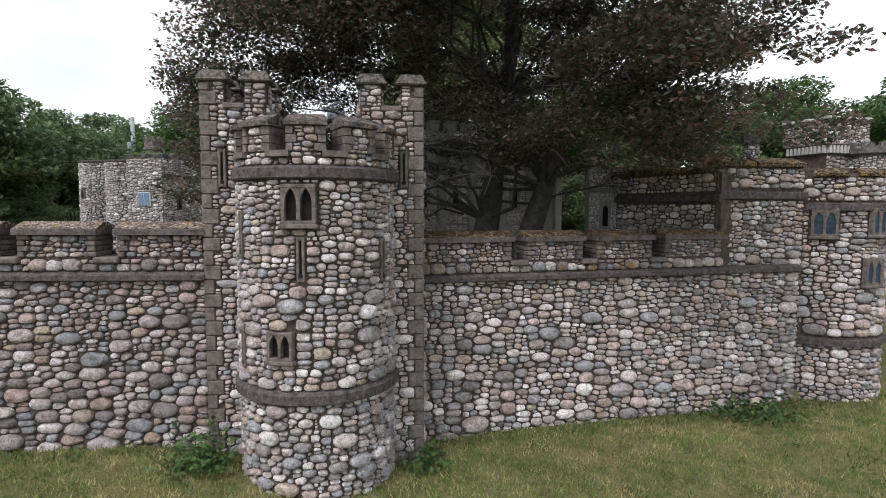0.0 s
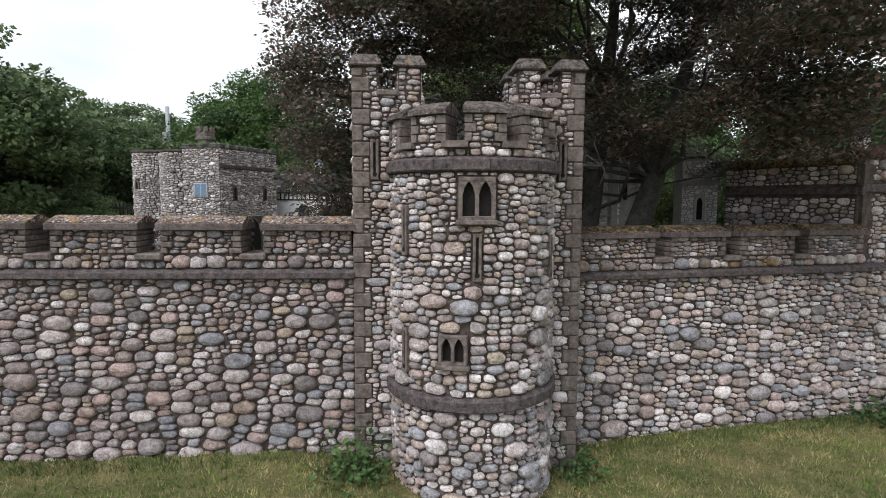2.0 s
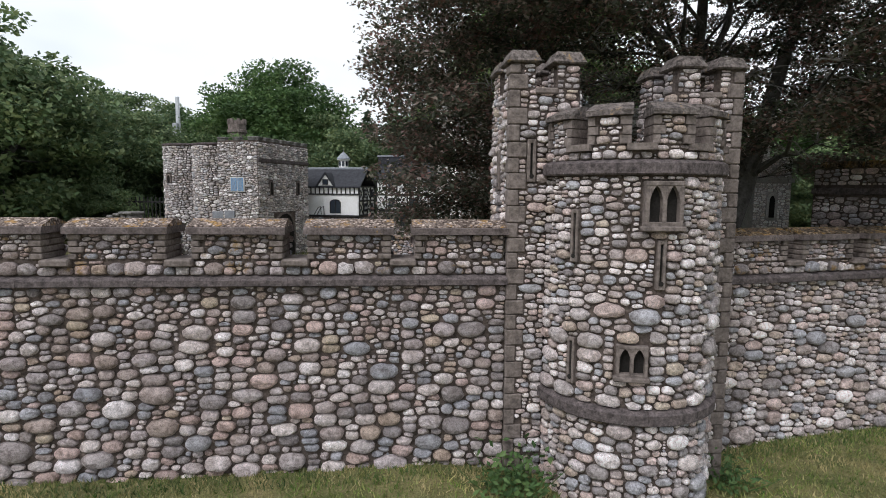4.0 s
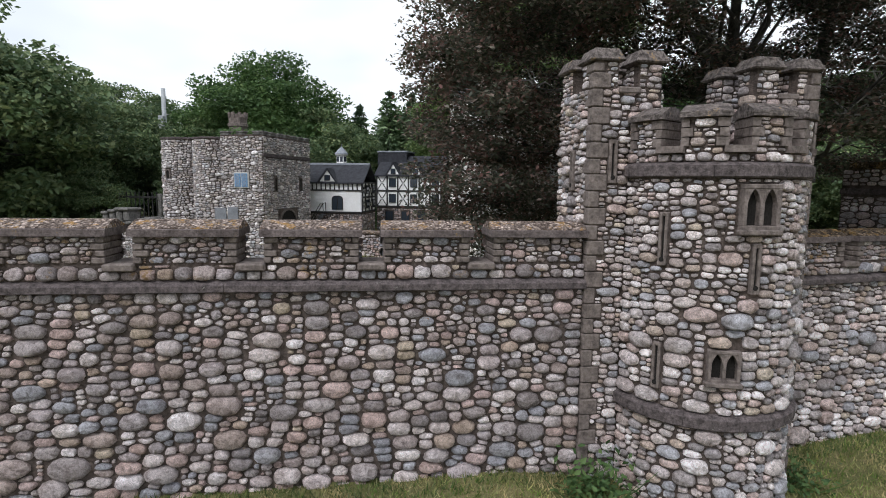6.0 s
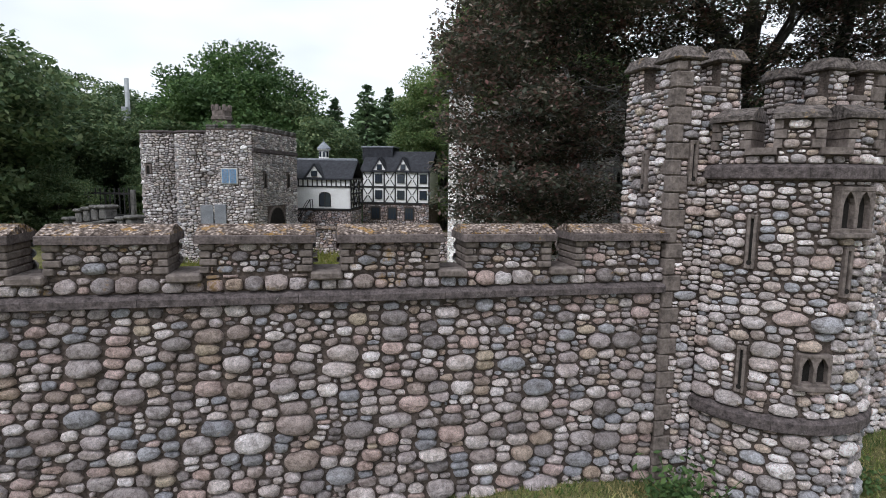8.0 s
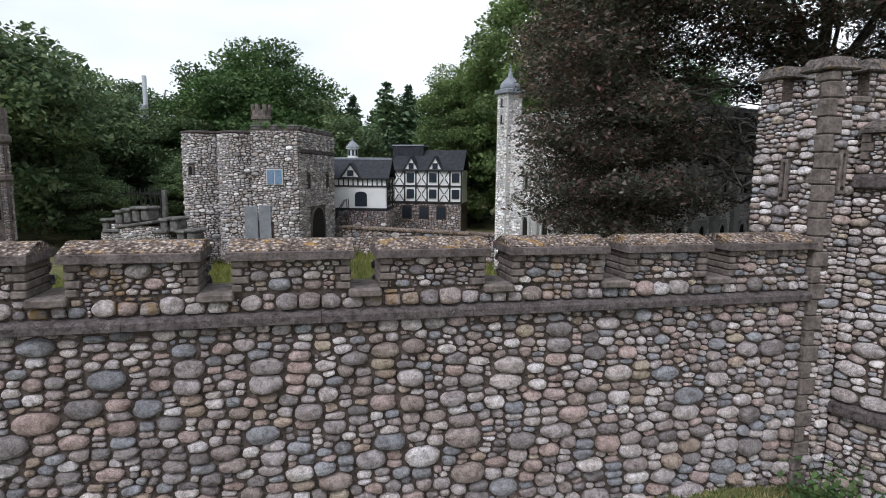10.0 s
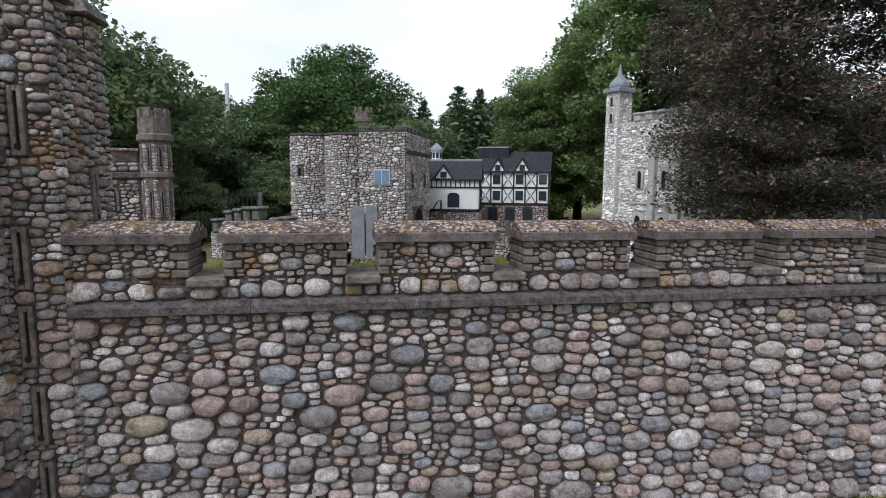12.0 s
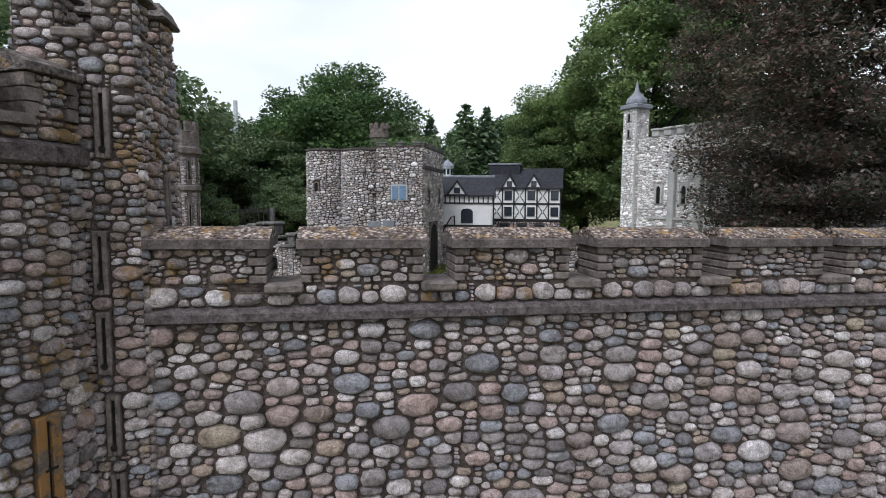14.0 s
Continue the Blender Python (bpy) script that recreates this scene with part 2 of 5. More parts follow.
def part(name, bm, mat, parent=None, label="", smooth=False):
    me = bpy.data.meshes.new(name)
    bmesh.ops.recalc_face_normals(bm, faces=bm.faces)
    bm.to_mesh(me)
    bm.free()
    me.materials.append(mat)
    if smooth:
        me.polygons.foreach_set("use_smooth", [True] * len(me.polygons))
    ob = new(name, me)
    if parent is not None:
        ob.parent = parent
    return tagged(ob, label)


def add_box(bm, x, y, z, bevel=0.0, m=None):
    """A box from (x0, x1), (y0, y1), (z0, z1), its edges worn round."""
    r = bmesh.ops.create_cube(bm, size=1)
    vs = r["verts"]
    for v in vs:
        v.co = Vector(((x[0] + x[1]) / 2 + v.co.x * (x[1] - x[0]), (y[0] + y[1]) / 2 + v.co.y * (y[1] - y[0]), (z[0] + z[1]) / 2 + v.co.z * (z[1] - z[0])))
    if bevel:
        es = list({e for v in vs for e in v.link_edges})
        out = bmesh.ops.bevel(bm, geom=es, offset=bevel, segments=1, affect="EDGES", profile=0.5)
        vs = list({v for f in out["faces"] for v in f.verts} | {v for v in vs if v.is_valid})
    if m is not None:
        for v in vs:
            v.co = m @ v.co
    return vs


def box(name, x, y, z, mat, parent, bevel=0.008, m=None, label=""):
    bm = bmesh.new()
    add_box(bm, x, y, z, bevel, m)
    return part(name, bm, mat, parent, label)


def prism(name, outline, x, mat, parent, label="", m=None):
    """An outline of (y, z) points run along x."""
    bm = bmesh.new()
    a = [bm.verts.new((x[0], p, q)) for p, q in outline]
    b = [bm.verts.new((x[1], p, q)) for p, q in outline]
    bm.faces.new(a)
    bm.faces.new(b[::-1])
    for i in range(len(a)):
        j = (i + 1) % len(a)
        bm.faces.new((a[i], b[i], b[j], a[j]))
    if m is not None:
        bm.transform(m)
    return part(name, bm, mat, parent, label)


def sweep(name, outline, centre, start, end, steps, mat, parent, label="", smooth=False):
    """An outline of (radius, z) points turned round an upright axis, from start to end degrees (0 is outward, negative to the left)."""
    bm = bmesh.new()
    rings = []
    for k in range(steps + 1):
        a = radians(start + (end - start) * k / steps)
        rings.append([bm.verts.new((centre[0] + r * math.sin(a), centre[1] - r * math.cos(a), z)) for r, z in outline])
    n = len(outline)
    for p, q in zip(rings, rings[1:]):
        for i in range(n):
            j = (i + 1) % n
            bm.faces.new((p[i], q[i], q[j], p[j]))
    if abs(end - start) < 359:
        bm.faces.new(rings[0])
        bm.faces.new(rings[-1][::-1])
    else:
        bmesh.ops.remove_doubles(bm, verts=bm.verts, dist=1e-5)
    return part(name, bm, mat, parent, label, smooth)


def tube(points, radii, sides=6):
    """Verts and faces of a tapering tube along points."""
    verts, faces = [], []
    pts = [Vector(p) for p in points]
    for i, p in enumerate(pts):
        d = (pts[min(i + 1, len(pts) - 1)] - pts[max(i - 1, 0)]).normalized()
        a = d.orthogonal().normalized()
        if i and a.dot(last) < 0:
            a = -a
        a = (last - d * last.dot(d)).normalized() if i else a
        last = a
        b = d.cross(a)
        for k in range(sides):
            t = 2 * math.pi * k / sides
            verts.append(tuple(p + (a * math.cos(t) + b * math.sin(t)) * radii[i]))
    for i in range(len(pts) - 1):
        for k in range(sides):
            j = (k + 1) % sides
            faces.append((i * sides + k, i * sides + j, (i + 1) * sides + j, (i + 1) * sides + k))
    faces.append(tuple(range((len(pts) - 1) * sides, len(pts) * sides)))
    return verts, faces


# ---- field stones laid in mortar ----

def lay_stones(seed, rects, size, holes=(), rows=(), stretch=1.72):
    """Lays rubble in uneven courses into rectangles (u0, u1, v0, v1) round holes: each stone goes on the lowest free stretch of those below.
    Gives centre, outline, height and tilt of each stone; rows: heights of the lowest courses, of large stones."""
    rng = np.random.default_rng(abs(seed) + 1)
    out = []
    K = 12
    th = (np.arange(K) + 0.5) * 2 * np.pi / K
    step = size * 0.14
    for u0, u1, v0, v1 in rects:
        if u1 - u0 < 0.02 or v1 - v0 < 0.02:
            continue
        n = max(4, int((u1 - u0) / step))
        du = (u1 - u0) / n
        sky = np.full(n, float(v0))
        hs = [h for h in holes if h[1] > u0 and h[0] < u1 and h[3] > v0 and h[2] < v1]
        tall = v1 - v0 > 1.2
        placed = []
        for _ in range(40 * n):
            i = int(np.argmin(sky))
            low = sky[i]
            if low > v1 - 0.4 * size:
                break
            tol = 0.5 * size
            a, b = i, i + 1
            while a > 0 and sky[a - 1] < low + tol:
                a -= 1
            while b < n and sky[b] < low + tol:
                b += 1
            ends = [sky[q] for q in (a - 1, b) if 0 <= q < n]
            if (b - a) * du < 0.55 * size:
                sky[a:b] = min(ends) if ends else v1
                continue
            course = rows[0] if rows and low < v0 + 0.5 * rows[0] else 0.0
            local = size * ((1.32 - 0.5 * min(1.0, (low - v0) / (v1 - v0))) if tall else 1.0)
            if course:
                h = course * rng.uniform(0.84, 1.04)
                w = h * rng.uniform(0.75, 1.55)
            else:
                w = local * rng.choice((1.0, 1.6, 2.2, 2.9, 4.0), p=(0.06, 0.3, 0.36, 0.2, 0.08)) * rng.uniform(0.85, 1.2)
                h = min(max(w / stretch * rng.uniform(0.55, 1.05), 0.6 * local), 2.2 * local)
            room = (b - a) * du
            if room < 1.45 * w:
                w = room if room < 1.2 * w else room * rng.uniform(0.45, 0.55)
            k = max(2, int(round(w / du)))
            p = a if b - a <= k else int(rng.choice((a, b - k, rng.integers(a, b - k + 1))))
            q = min(p + k, n)
            x0, x1, base = u0 + p * du, u0 + q * du, float(sky[p:q].max()) - 0.06 * size
            base = max(base, v0)
            h = min(h, v1 - base, 0.8 * (x1 - x0))
            stop = None
            for c, d, e, f in hs:
                if c < x1 - 0.004 and d > x0 + 0.004 and f > base + 0.004:
                    if e > base + 0.45 * size:
                        h = min(h, e - base)
                    else:
                        stop = (c, d, f)
                        break
            if stop:
                c, d, f = stop
                g0, g1 = max(int(np.floor((c - u0) / du + 0.3)), 0), min(int(np.ceil((d - u0) / du - 0.3)), n)
                if g1 > g0 and sky[g0:g1].min() < f:
                    sky[g0:g1] = np.maximum(sky[g0:g1], f)
                else:
                    sky[p:q] = np.maximum(sky[p:q], f)
                continue
            if h < 0.35 * size:
                sky[p:q] = base + max(h, 0.2 * size)
                continue
            sky[p:q] = base + h + rng.uniform(-0.08, 0.08) * size
            placed.append(((x0 + x1) / 2, base + h / 2, (x1 - x0) / 2, h / 2))
        if not placed:
            continue
        # each stone swells until it nearly meets its neighbours
        Q = np.array(placed)
        st = 1.6
        rr = np.sqrt(Q[:, 2] * Q[:, 3] * st)
        for x, y, A, B in placed:
            e = rng.uniform(2.4, 6.0)
            lim = (np.abs(np.cos(th) / (A * 1.2)) ** e + np.abs(np.sin(th) / (B * st * 1.2)) ** e) ** (-1 / e)
            lim = lim * (1 + 0.12 * rng.standard_normal(K))
            dx, dy = Q[:, 0] - x, (Q[:, 1] - y) * st
            D = np.hypot(dx, dy)
            r = math.sqrt(A * B * st)
            near = np.where((D > 1e-6) & (D < (r + rr) * 2.0))[0]
            planes = [((D[k] ** 2 + r * r - rr[k] ** 2) / (2 * D[k]), math.atan2(dy[k], dx[k])) for k in near]
            planes += [(u1 - x, 0.0), ((v1 - y) * st, math.pi / 2), (x - u0, math.pi), ((y - v0) * st, -math.pi / 2)]
            for a, b, c, d in hs:
                if c - B < y < d + B:
                    planes += [(a - x, 0.0)] if x < a < x + 2 * A else [(x - b, math.pi)] if x - 2 * A < b < x else []
                if a - A < x < b + A:
                    planes += [((c - y) * st, math.pi / 2)] if y < c < y + 2 * B else [((y - d) * st, -math.pi / 2)] if y - 2 * B < d < y else []
            for dd, ph in planes:
                co = np.cos(th - ph)
                lim = np.where(co > 0.08, np.minimum(lim, max(dd, 0.25 * B) / np.maximum(co, 0.08)), lim)
            gap = 0.004 + 0.1 * size * rng.uniform(0.5, 1.5)
            lim = np.maximum(lim - gap, 0.006)
            lim = np.minimum(0.12 * np.roll(lim, 1) + 0.76 * lim + 0.12 * np.roll(lim, -1), lim * 1.08)
            px, py = np.cos(th) * lim, np.sin(th) * lim / st
            hh = min(min(np.ptp(px), np.ptp(py)) / 2 * rng.uniform(0.45, 0.85), 0.05)
            out.append((x, y, px, py, float(hh), rng.uniform(-0.3, 0.3), rng.uniform(-0.5, 0.2)))
    return out


def stone_mesh(s, place):
    """Verts and faces of one domed stone, by place(u, v, h)."""
    u, v, du, dv, h, tu, tv = s
    K = len(du)
    ext = max(np.abs(du).max(), 1e-3), max(np.abs(dv).max(), 1e-3)
    verts = []
    for k, hh in ((1.0, -0.012), (0.95, 0.55 * h), (0.72, 0.95 * h)):
        for a, b in zip(du, dv):
            lift = hh * (1 + (tu * a / ext[0] + tv * b / ext[1]) * k + 0.16 * math.sin(917 * (u + a) + 631 * (v + b))) if hh > 0 else hh
            verts.append(place(u + a * k, v + b * k, lift))
    verts.append(place(u, v, h))
    faces = []
    for r in range(2):
        for i in range(K):
            j = (i + 1) % K
            faces.append((r * K + i, r * K + j, (r + 1) * K + j, (r + 1) * K + i))
    for i in range(K):
        faces.append((2 * K + i, 2 * K + (i + 1) % K, 3 * K))
    return verts, faces


def set_stones(sets, parent, singles, key, mat=None, mats=None):
    """Sets of (stones, place): the nearest become pieces of their own, the rest one mesh."""
    mat, mats = mat or M_STONE, mats or M_STONES
    every = [(key(s[0], s[1], i), s, place) for i, (stones, place) in enumerate(sets) for s in stones]
    every.sort(key=lambda e: e[0])
    for _, s, place in every[:singles]:
        v, f = stone_mesh(s, place)
        c = Vector(v[-1])
        ob = raw("stone", [tuple(Vector(p) - c) for p in v], f, mat, parent, smooth=True)
        ob.location = c
    V, F = [], []
    for _, s, place in every[singles:]:
        v, f = stone_mesh(s, place)
        n = len(V)
        V += v
        F += [tuple(i + n for i in q) for q in f]
    if V:
        raw("stonework", V, F, mats, parent, "field stones set in mortar", True, "stuff")


def flat(x0=0.0, y0=0.0, turn=0.0):
    """Lays stones on an upright face that starts at (x0, y0) and runs at turn degrees; h goes outward."""
    c, s = math.cos(radians(turn)), math.sin(radians(turn))
    return lambda u, v, h: (x0 + u * c + h * s, y0 + u * s - h * c, v)


def round_face(cx, cy, R):
    return lambda u, v, h: (cx + (R + h) * math.sin(u / R), cy - (R + h) * math.cos(u / R), v)

# ---- plan ----
W1_L, W1_R = Vector((-11.34, 1.132)), Vector((-4.69, 4.36))
W2_L, W2_R = Vector((-2.80, 5.90)), Vector((0.90, 8.54))
YARD = 0.55


def along(l, r):
    d = (r - l).normalized()
    return math.degrees(math.atan2(d.y, d.x)), (r - l).length


W1_TURN, W1_LEN = along(W1_L, W1_R)
W2_TURN, W2_LEN = along(W2_L, W2_R)


def inward(x, y):
    """Metres behind the front of the castle's walls."""
    out = []
    for l, turn in ((W1_L, W1_TURN), (W2_L, W2_TURN)):
        n = (-math.sin(radians(turn)), math.cos(radians(turn)))
        out.append((x - l.x) * n[0] + (y - l.y) * n[1])
    return min(out)


def lawn(x, y):
    """Height of the mown slope in front of the walls."""
    z = 0.1 - 0.105 * min(max(0.0, x + 5.2), 2.4) + 0.012 * max(0.0, x + 2.8)
    z = min(z, 0.45)
    return z + 0.015 * math.sin(1.3 * x + 0.6 * y) + 0.012 * math.sin(2.1 * y - 0.8 * x)


def ground_height(x, y):
    a = inward(x, y)
    f = min(max((a - 0.08) / 0.16, 0.0), 1.0)
    yard = YARD + 0.03 * math.sin(0.9 * x) + 0.03 * math.sin(1.1 * y) + 0.012 * max(0.0, y - 12)
    return lawn(x, y) * (1 - f) + yard * f


def ground():
    xs = [-400, -150, -70, -40, -28] + [-22 + 0.16 * i for i in range(176)] + [8, 14, 25, 60, 150, 400]
    ys = [-300, -100, -40, -15, -8] + [-4 + 0.16 * i for i in range(140)] + [20, 24, 30, 45, 80, 150, 500]
    V = [(x, y, ground_height(x, y)) for y in ys for x in xs]
    n = len(xs)
    F = [(j * n + i, j * n + i + 1, (j + 1) * n + i + 1, (j + 1) * n + i) for j in range(len(ys) - 1) for i in range(n - 1)]
    raw("ground", V, F, M_GROUND, None, "mown yellow-green grass ground sloping along the castle walls", True, "structure")


ground()

# ---- the two curtain walls ----
THICK = 0.30
SILL, LIP, RIDGE, CORN = 1.97, 2.185, 2.305, 1.765


def curtain_wall(name, label, left, turn, length, gaps, start, end, base, seed, near, singles, warm, low_end=None, rise=0.0, lift=0.0, mat=None, mats=None, cope=None):
    """A field-stone wall with a string course and a battlemented parapet of coped merlons."""
    w = root(name, pose(left.x, left.y, rise + lift, 0, math.degrees(math.atan2(rise, length)), turn), label, "", "", "structure")
    top = low_end or length
    box("wall_body", (start, length), (0.012, THICK), (-0.6, CORN), M_MORTAR, w, 0.0)
    box("parapet_body", (start, end), (0.012, THICK), (CORN, SILL - 0.04), M_MORTAR, w, 0.0)
    # string course in lengths
    x, rng = start, random.Random(seed)
    while x < top - 0.05:
        x2 = min(x + rng.uniform(0.9, 1.25), top)
        prism("string_course", [(0.03, CORN + 0.075), (-0.035, CORN + 0.055), (-0.062, CORN + 0.035), (-0.062, CORN - 0.012), (-0.03, CORN - 0.02), (0.03, CORN - 0.02)], (x + 0.0015, x2 - 0.0015), M_CORNICE, w)
        x = x2
    # merlons
    edges = [start] + [g for pair in gaps for g in pair] + [end]
    holes, tops = [], []
    for a, b in zip(edges[::2], edges[1::2]):
        box("merlon", (a + 0.03, b - 0.03), (0.012, THICK), (SILL - 0.05, LIP), M_MORTAR, w, 0.0)
        my = THICK / 2
        prism("coping_edge", [(-0.056, LIP), (THICK + 0.056, LIP), (THICK + 0.056, LIP + 0.052), (THICK + 0.04, LIP + 0.058), (-0.04, LIP + 0.058), (-0.056, LIP + 0.052)], (a - 0.004, b + 0.004), M_FASCIA, w)
        o = [(-0.035, LIP + 0.056), (THICK + 0.035, LIP + 0.056), (THICK + 0.035, LIP + 0.064), (THICK - 0.02, LIP + 0.085), (my + 0.03, RIDGE), (my - 0.03, RIDGE), (0.02, LIP + 0.085), (-0.035, LIP + 0.064)]
        prism("coping", o, (a, b), cope or M_COPING, w, "pebbled coping with ochre lichen")
        z, i = SILL, 0
        hb = (LIP - SILL) / 4
        while z < LIP - 0.01:
            for side in ((a, 1), (b, -1)):
                if (side[0] == edges[0] and side[1] == 1) or (side[0] == edges[-1] and side[1] == -1):
                    continue
                wd = (0.1, 0.065)[(i + (side[1] > 0)) % 2] + rng.uniform(-0.012, 0.012)
                e0 = side[0] + 0.022 * side[1]
                xx = (e0, e0 + wd * side[1])
                box("block", (min(xx), max(xx)), (-0.022, THICK + 0.015), (z + 0.004, z + hb - 0.004), M_DRESSED, w, 0.006)
                if i < 9:
                    holes.append((min(xx) - 0.004, max(xx) + 0.004, z, z + hb))
            z += hb
            i += 1
        tops.append((a + 0.03, b - 0.03, SILL, LIP - 0.004))
    for a, b in gaps:
        box("crenel_sill", (a - 0.035, b + 0.035), (-0.06, THICK + 0.03), (SILL - 0.055, SILL + 0.004), M_DRESSED, w, 0.012)
        holes.append((a - 0.04, b + 0.04, SILL - 0.06, SILL + 0.02))
    body = lay_stones(seed, [(start, top, base, CORN - 0.024)], 0.065)
    back = lay_stones(seed + 3, [(0.0, length, 0.3, LIP - 0.01)], 0.1, [(length - b + 0.02, length - a - 0.02, SILL - 0.06, LIP) for a, b in gaps])
    par = lay_stones(seed + 1, [(start, end, CORN + 0.07, SILL - 0.012)], 0.047, holes, rows=(0.125,))
    up = lay_stones(seed + 2, tops, 0.04, holes)
    f = flat()
    set_stones([(back, flat(length, THICK, 180))], w, 0, lambda u, v, i: 0)
    if warm:
        set_stones([(body, f)], w, singles, lambda u, v, i: abs(u - near), mat, mats)
        set_stones([(par, f), (up, f)], w, 100, lambda u, v, i: abs(u - near), M_STONE_WARM, M_STONES_WARM)
    else:
        set_stones([(body, f), (par, f), (up, f)], w, singles, lambda u, v, i: abs(u - near))
    return w


W1_GAPS = [(c - 0.078, c + 0.078) for c in (0.8, 1.745, 2.71, 3.675, 4.64, 5.58, 6.485)]
curtain_wall("wall_south", "field-stone castle wall with battlements and lichened coping", W1_L, W1_TURN, W1_LEN, W1_GAPS, 0.0, W1_LEN, -0.22, 11, 4.4, 300, True, None, 0.03)
W2_GAPS = [(c - 0.07, c + 0.07) for c in (0.86, 1.74, 2.66)]
curtain_wall("wall_east", "field-stone castle wall with mossy battlements above the lawn", W2_L, W2_TURN, W2_LEN, W2_GAPS, -0.32, 3.6, -0.35, 21, 1.6, 200, True, 4.78, 0.0, -0.12, M_STONE_LIGHT, M_STONES_LIGHT, M_MOSSY)

# ---- windows and slits in the towers ----


def lancets(name, parent, m, width, height, mat, count=2, label=""):
    """A stone plate with pointed openings, backed by a near-black sheet for the unlit inside; m brings it to its place,
    y inward.
    """
    bm = bmesh.new()
    y = (-0.035, 0.03)
    z0, z1, zt = height * 0.1, height * 0.6, height * 0.9
    bar = width * 0.11
    lw = (width - bar * (count + 1)) / count
    add_box(bm, (-width / 2, width / 2), y, (0, z0), 0.004, m)
    add_box(bm, (-width / 2, width / 2), y, (zt, height), 0.004, m)
    for i in range(count + 1):
        x = -width / 2 + i * (lw + bar)
        add_box(bm, (x, x + bar), y, (z0, zt), 0.003, m)
    for i in range(count):
        x = -width / 2 + bar + i * (lw + bar)
        for a, b in ((x, x + lw / 2), (x + lw, x + lw / 2)):
            pts = [(a, z1), (a + (b - a) * 0.3, z1 + (zt - z1) * 0.5), (a + (b - a) * 0.65, z1 + (zt - z1) * 0.82), (b, zt), (a, zt)]
            f = [bm.verts.new(m @ Vector((p, y[0] + 0.004, q))) for p, q in pts]
            k = [bm.verts.new(m @ Vector((p, y[1], q))) for p, q in pts]
            bm.faces.new(f)
            bm.faces.new(k[::-1])
            for n in range(5):
                bm.faces.new((f[n], k[n], k[(n + 1) % 5], f[(n + 1) % 5]))
    w = part(name, bm, mat, parent, label)
    # no real pane: a black sheet painted as the room's darkness
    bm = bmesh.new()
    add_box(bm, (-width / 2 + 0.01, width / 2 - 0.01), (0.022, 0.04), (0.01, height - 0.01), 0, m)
    part("pane", bm, M_INNER_SHADE, w)
    bm = bmesh.new()
    add_box(bm, (-width / 2 - 0.02, width / 2 + 0.02), (-0.055, 0.02), (-0.035, 0.004), 0.008, m)
    part("sill", bm, mat, w)
    return w


def slit(parent, m, height, mat, cross=False, width=0.075):
    """A dressed slab with an arrow slit, which ends in a round eye; the depth of slit and eye is painted near black."""
    bm = bmesh.new()
    h = width / 2
    add_box(bm, (-h, -0.011), (-0.018, 0.03), (0, height), 0.005, m)
    add_box(bm, (0.011, h), (-0.018, 0.03), (0, height), 0.005, m)
    add_box(bm, (-0.011, 0.011), (-0.018, 0.03), (0, 0.03), 0.004, m)
    add_box(bm, (-0.011, 0.011), (-0.018, 0.03), (height - 0.03, height), 0.004, m)
    ob = part("arrow_slit", bm, mat, parent)
    # shade of the slit as black pieces; eye and cross lie on the slab
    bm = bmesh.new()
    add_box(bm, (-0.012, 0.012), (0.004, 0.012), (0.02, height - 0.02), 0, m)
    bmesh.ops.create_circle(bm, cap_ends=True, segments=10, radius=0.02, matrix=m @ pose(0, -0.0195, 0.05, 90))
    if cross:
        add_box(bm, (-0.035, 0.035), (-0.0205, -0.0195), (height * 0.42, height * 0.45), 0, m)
    part("slot_shade", bm, M_INNER_SHADE, ob)
    return ob


# ---- corner towers: a pier with two turrets and a half-round bastion ----
PIER_W, PIER_D, BAST_R = 1.05, 0.72, 0.73
RING1, RING2 = 0.78, 2.725


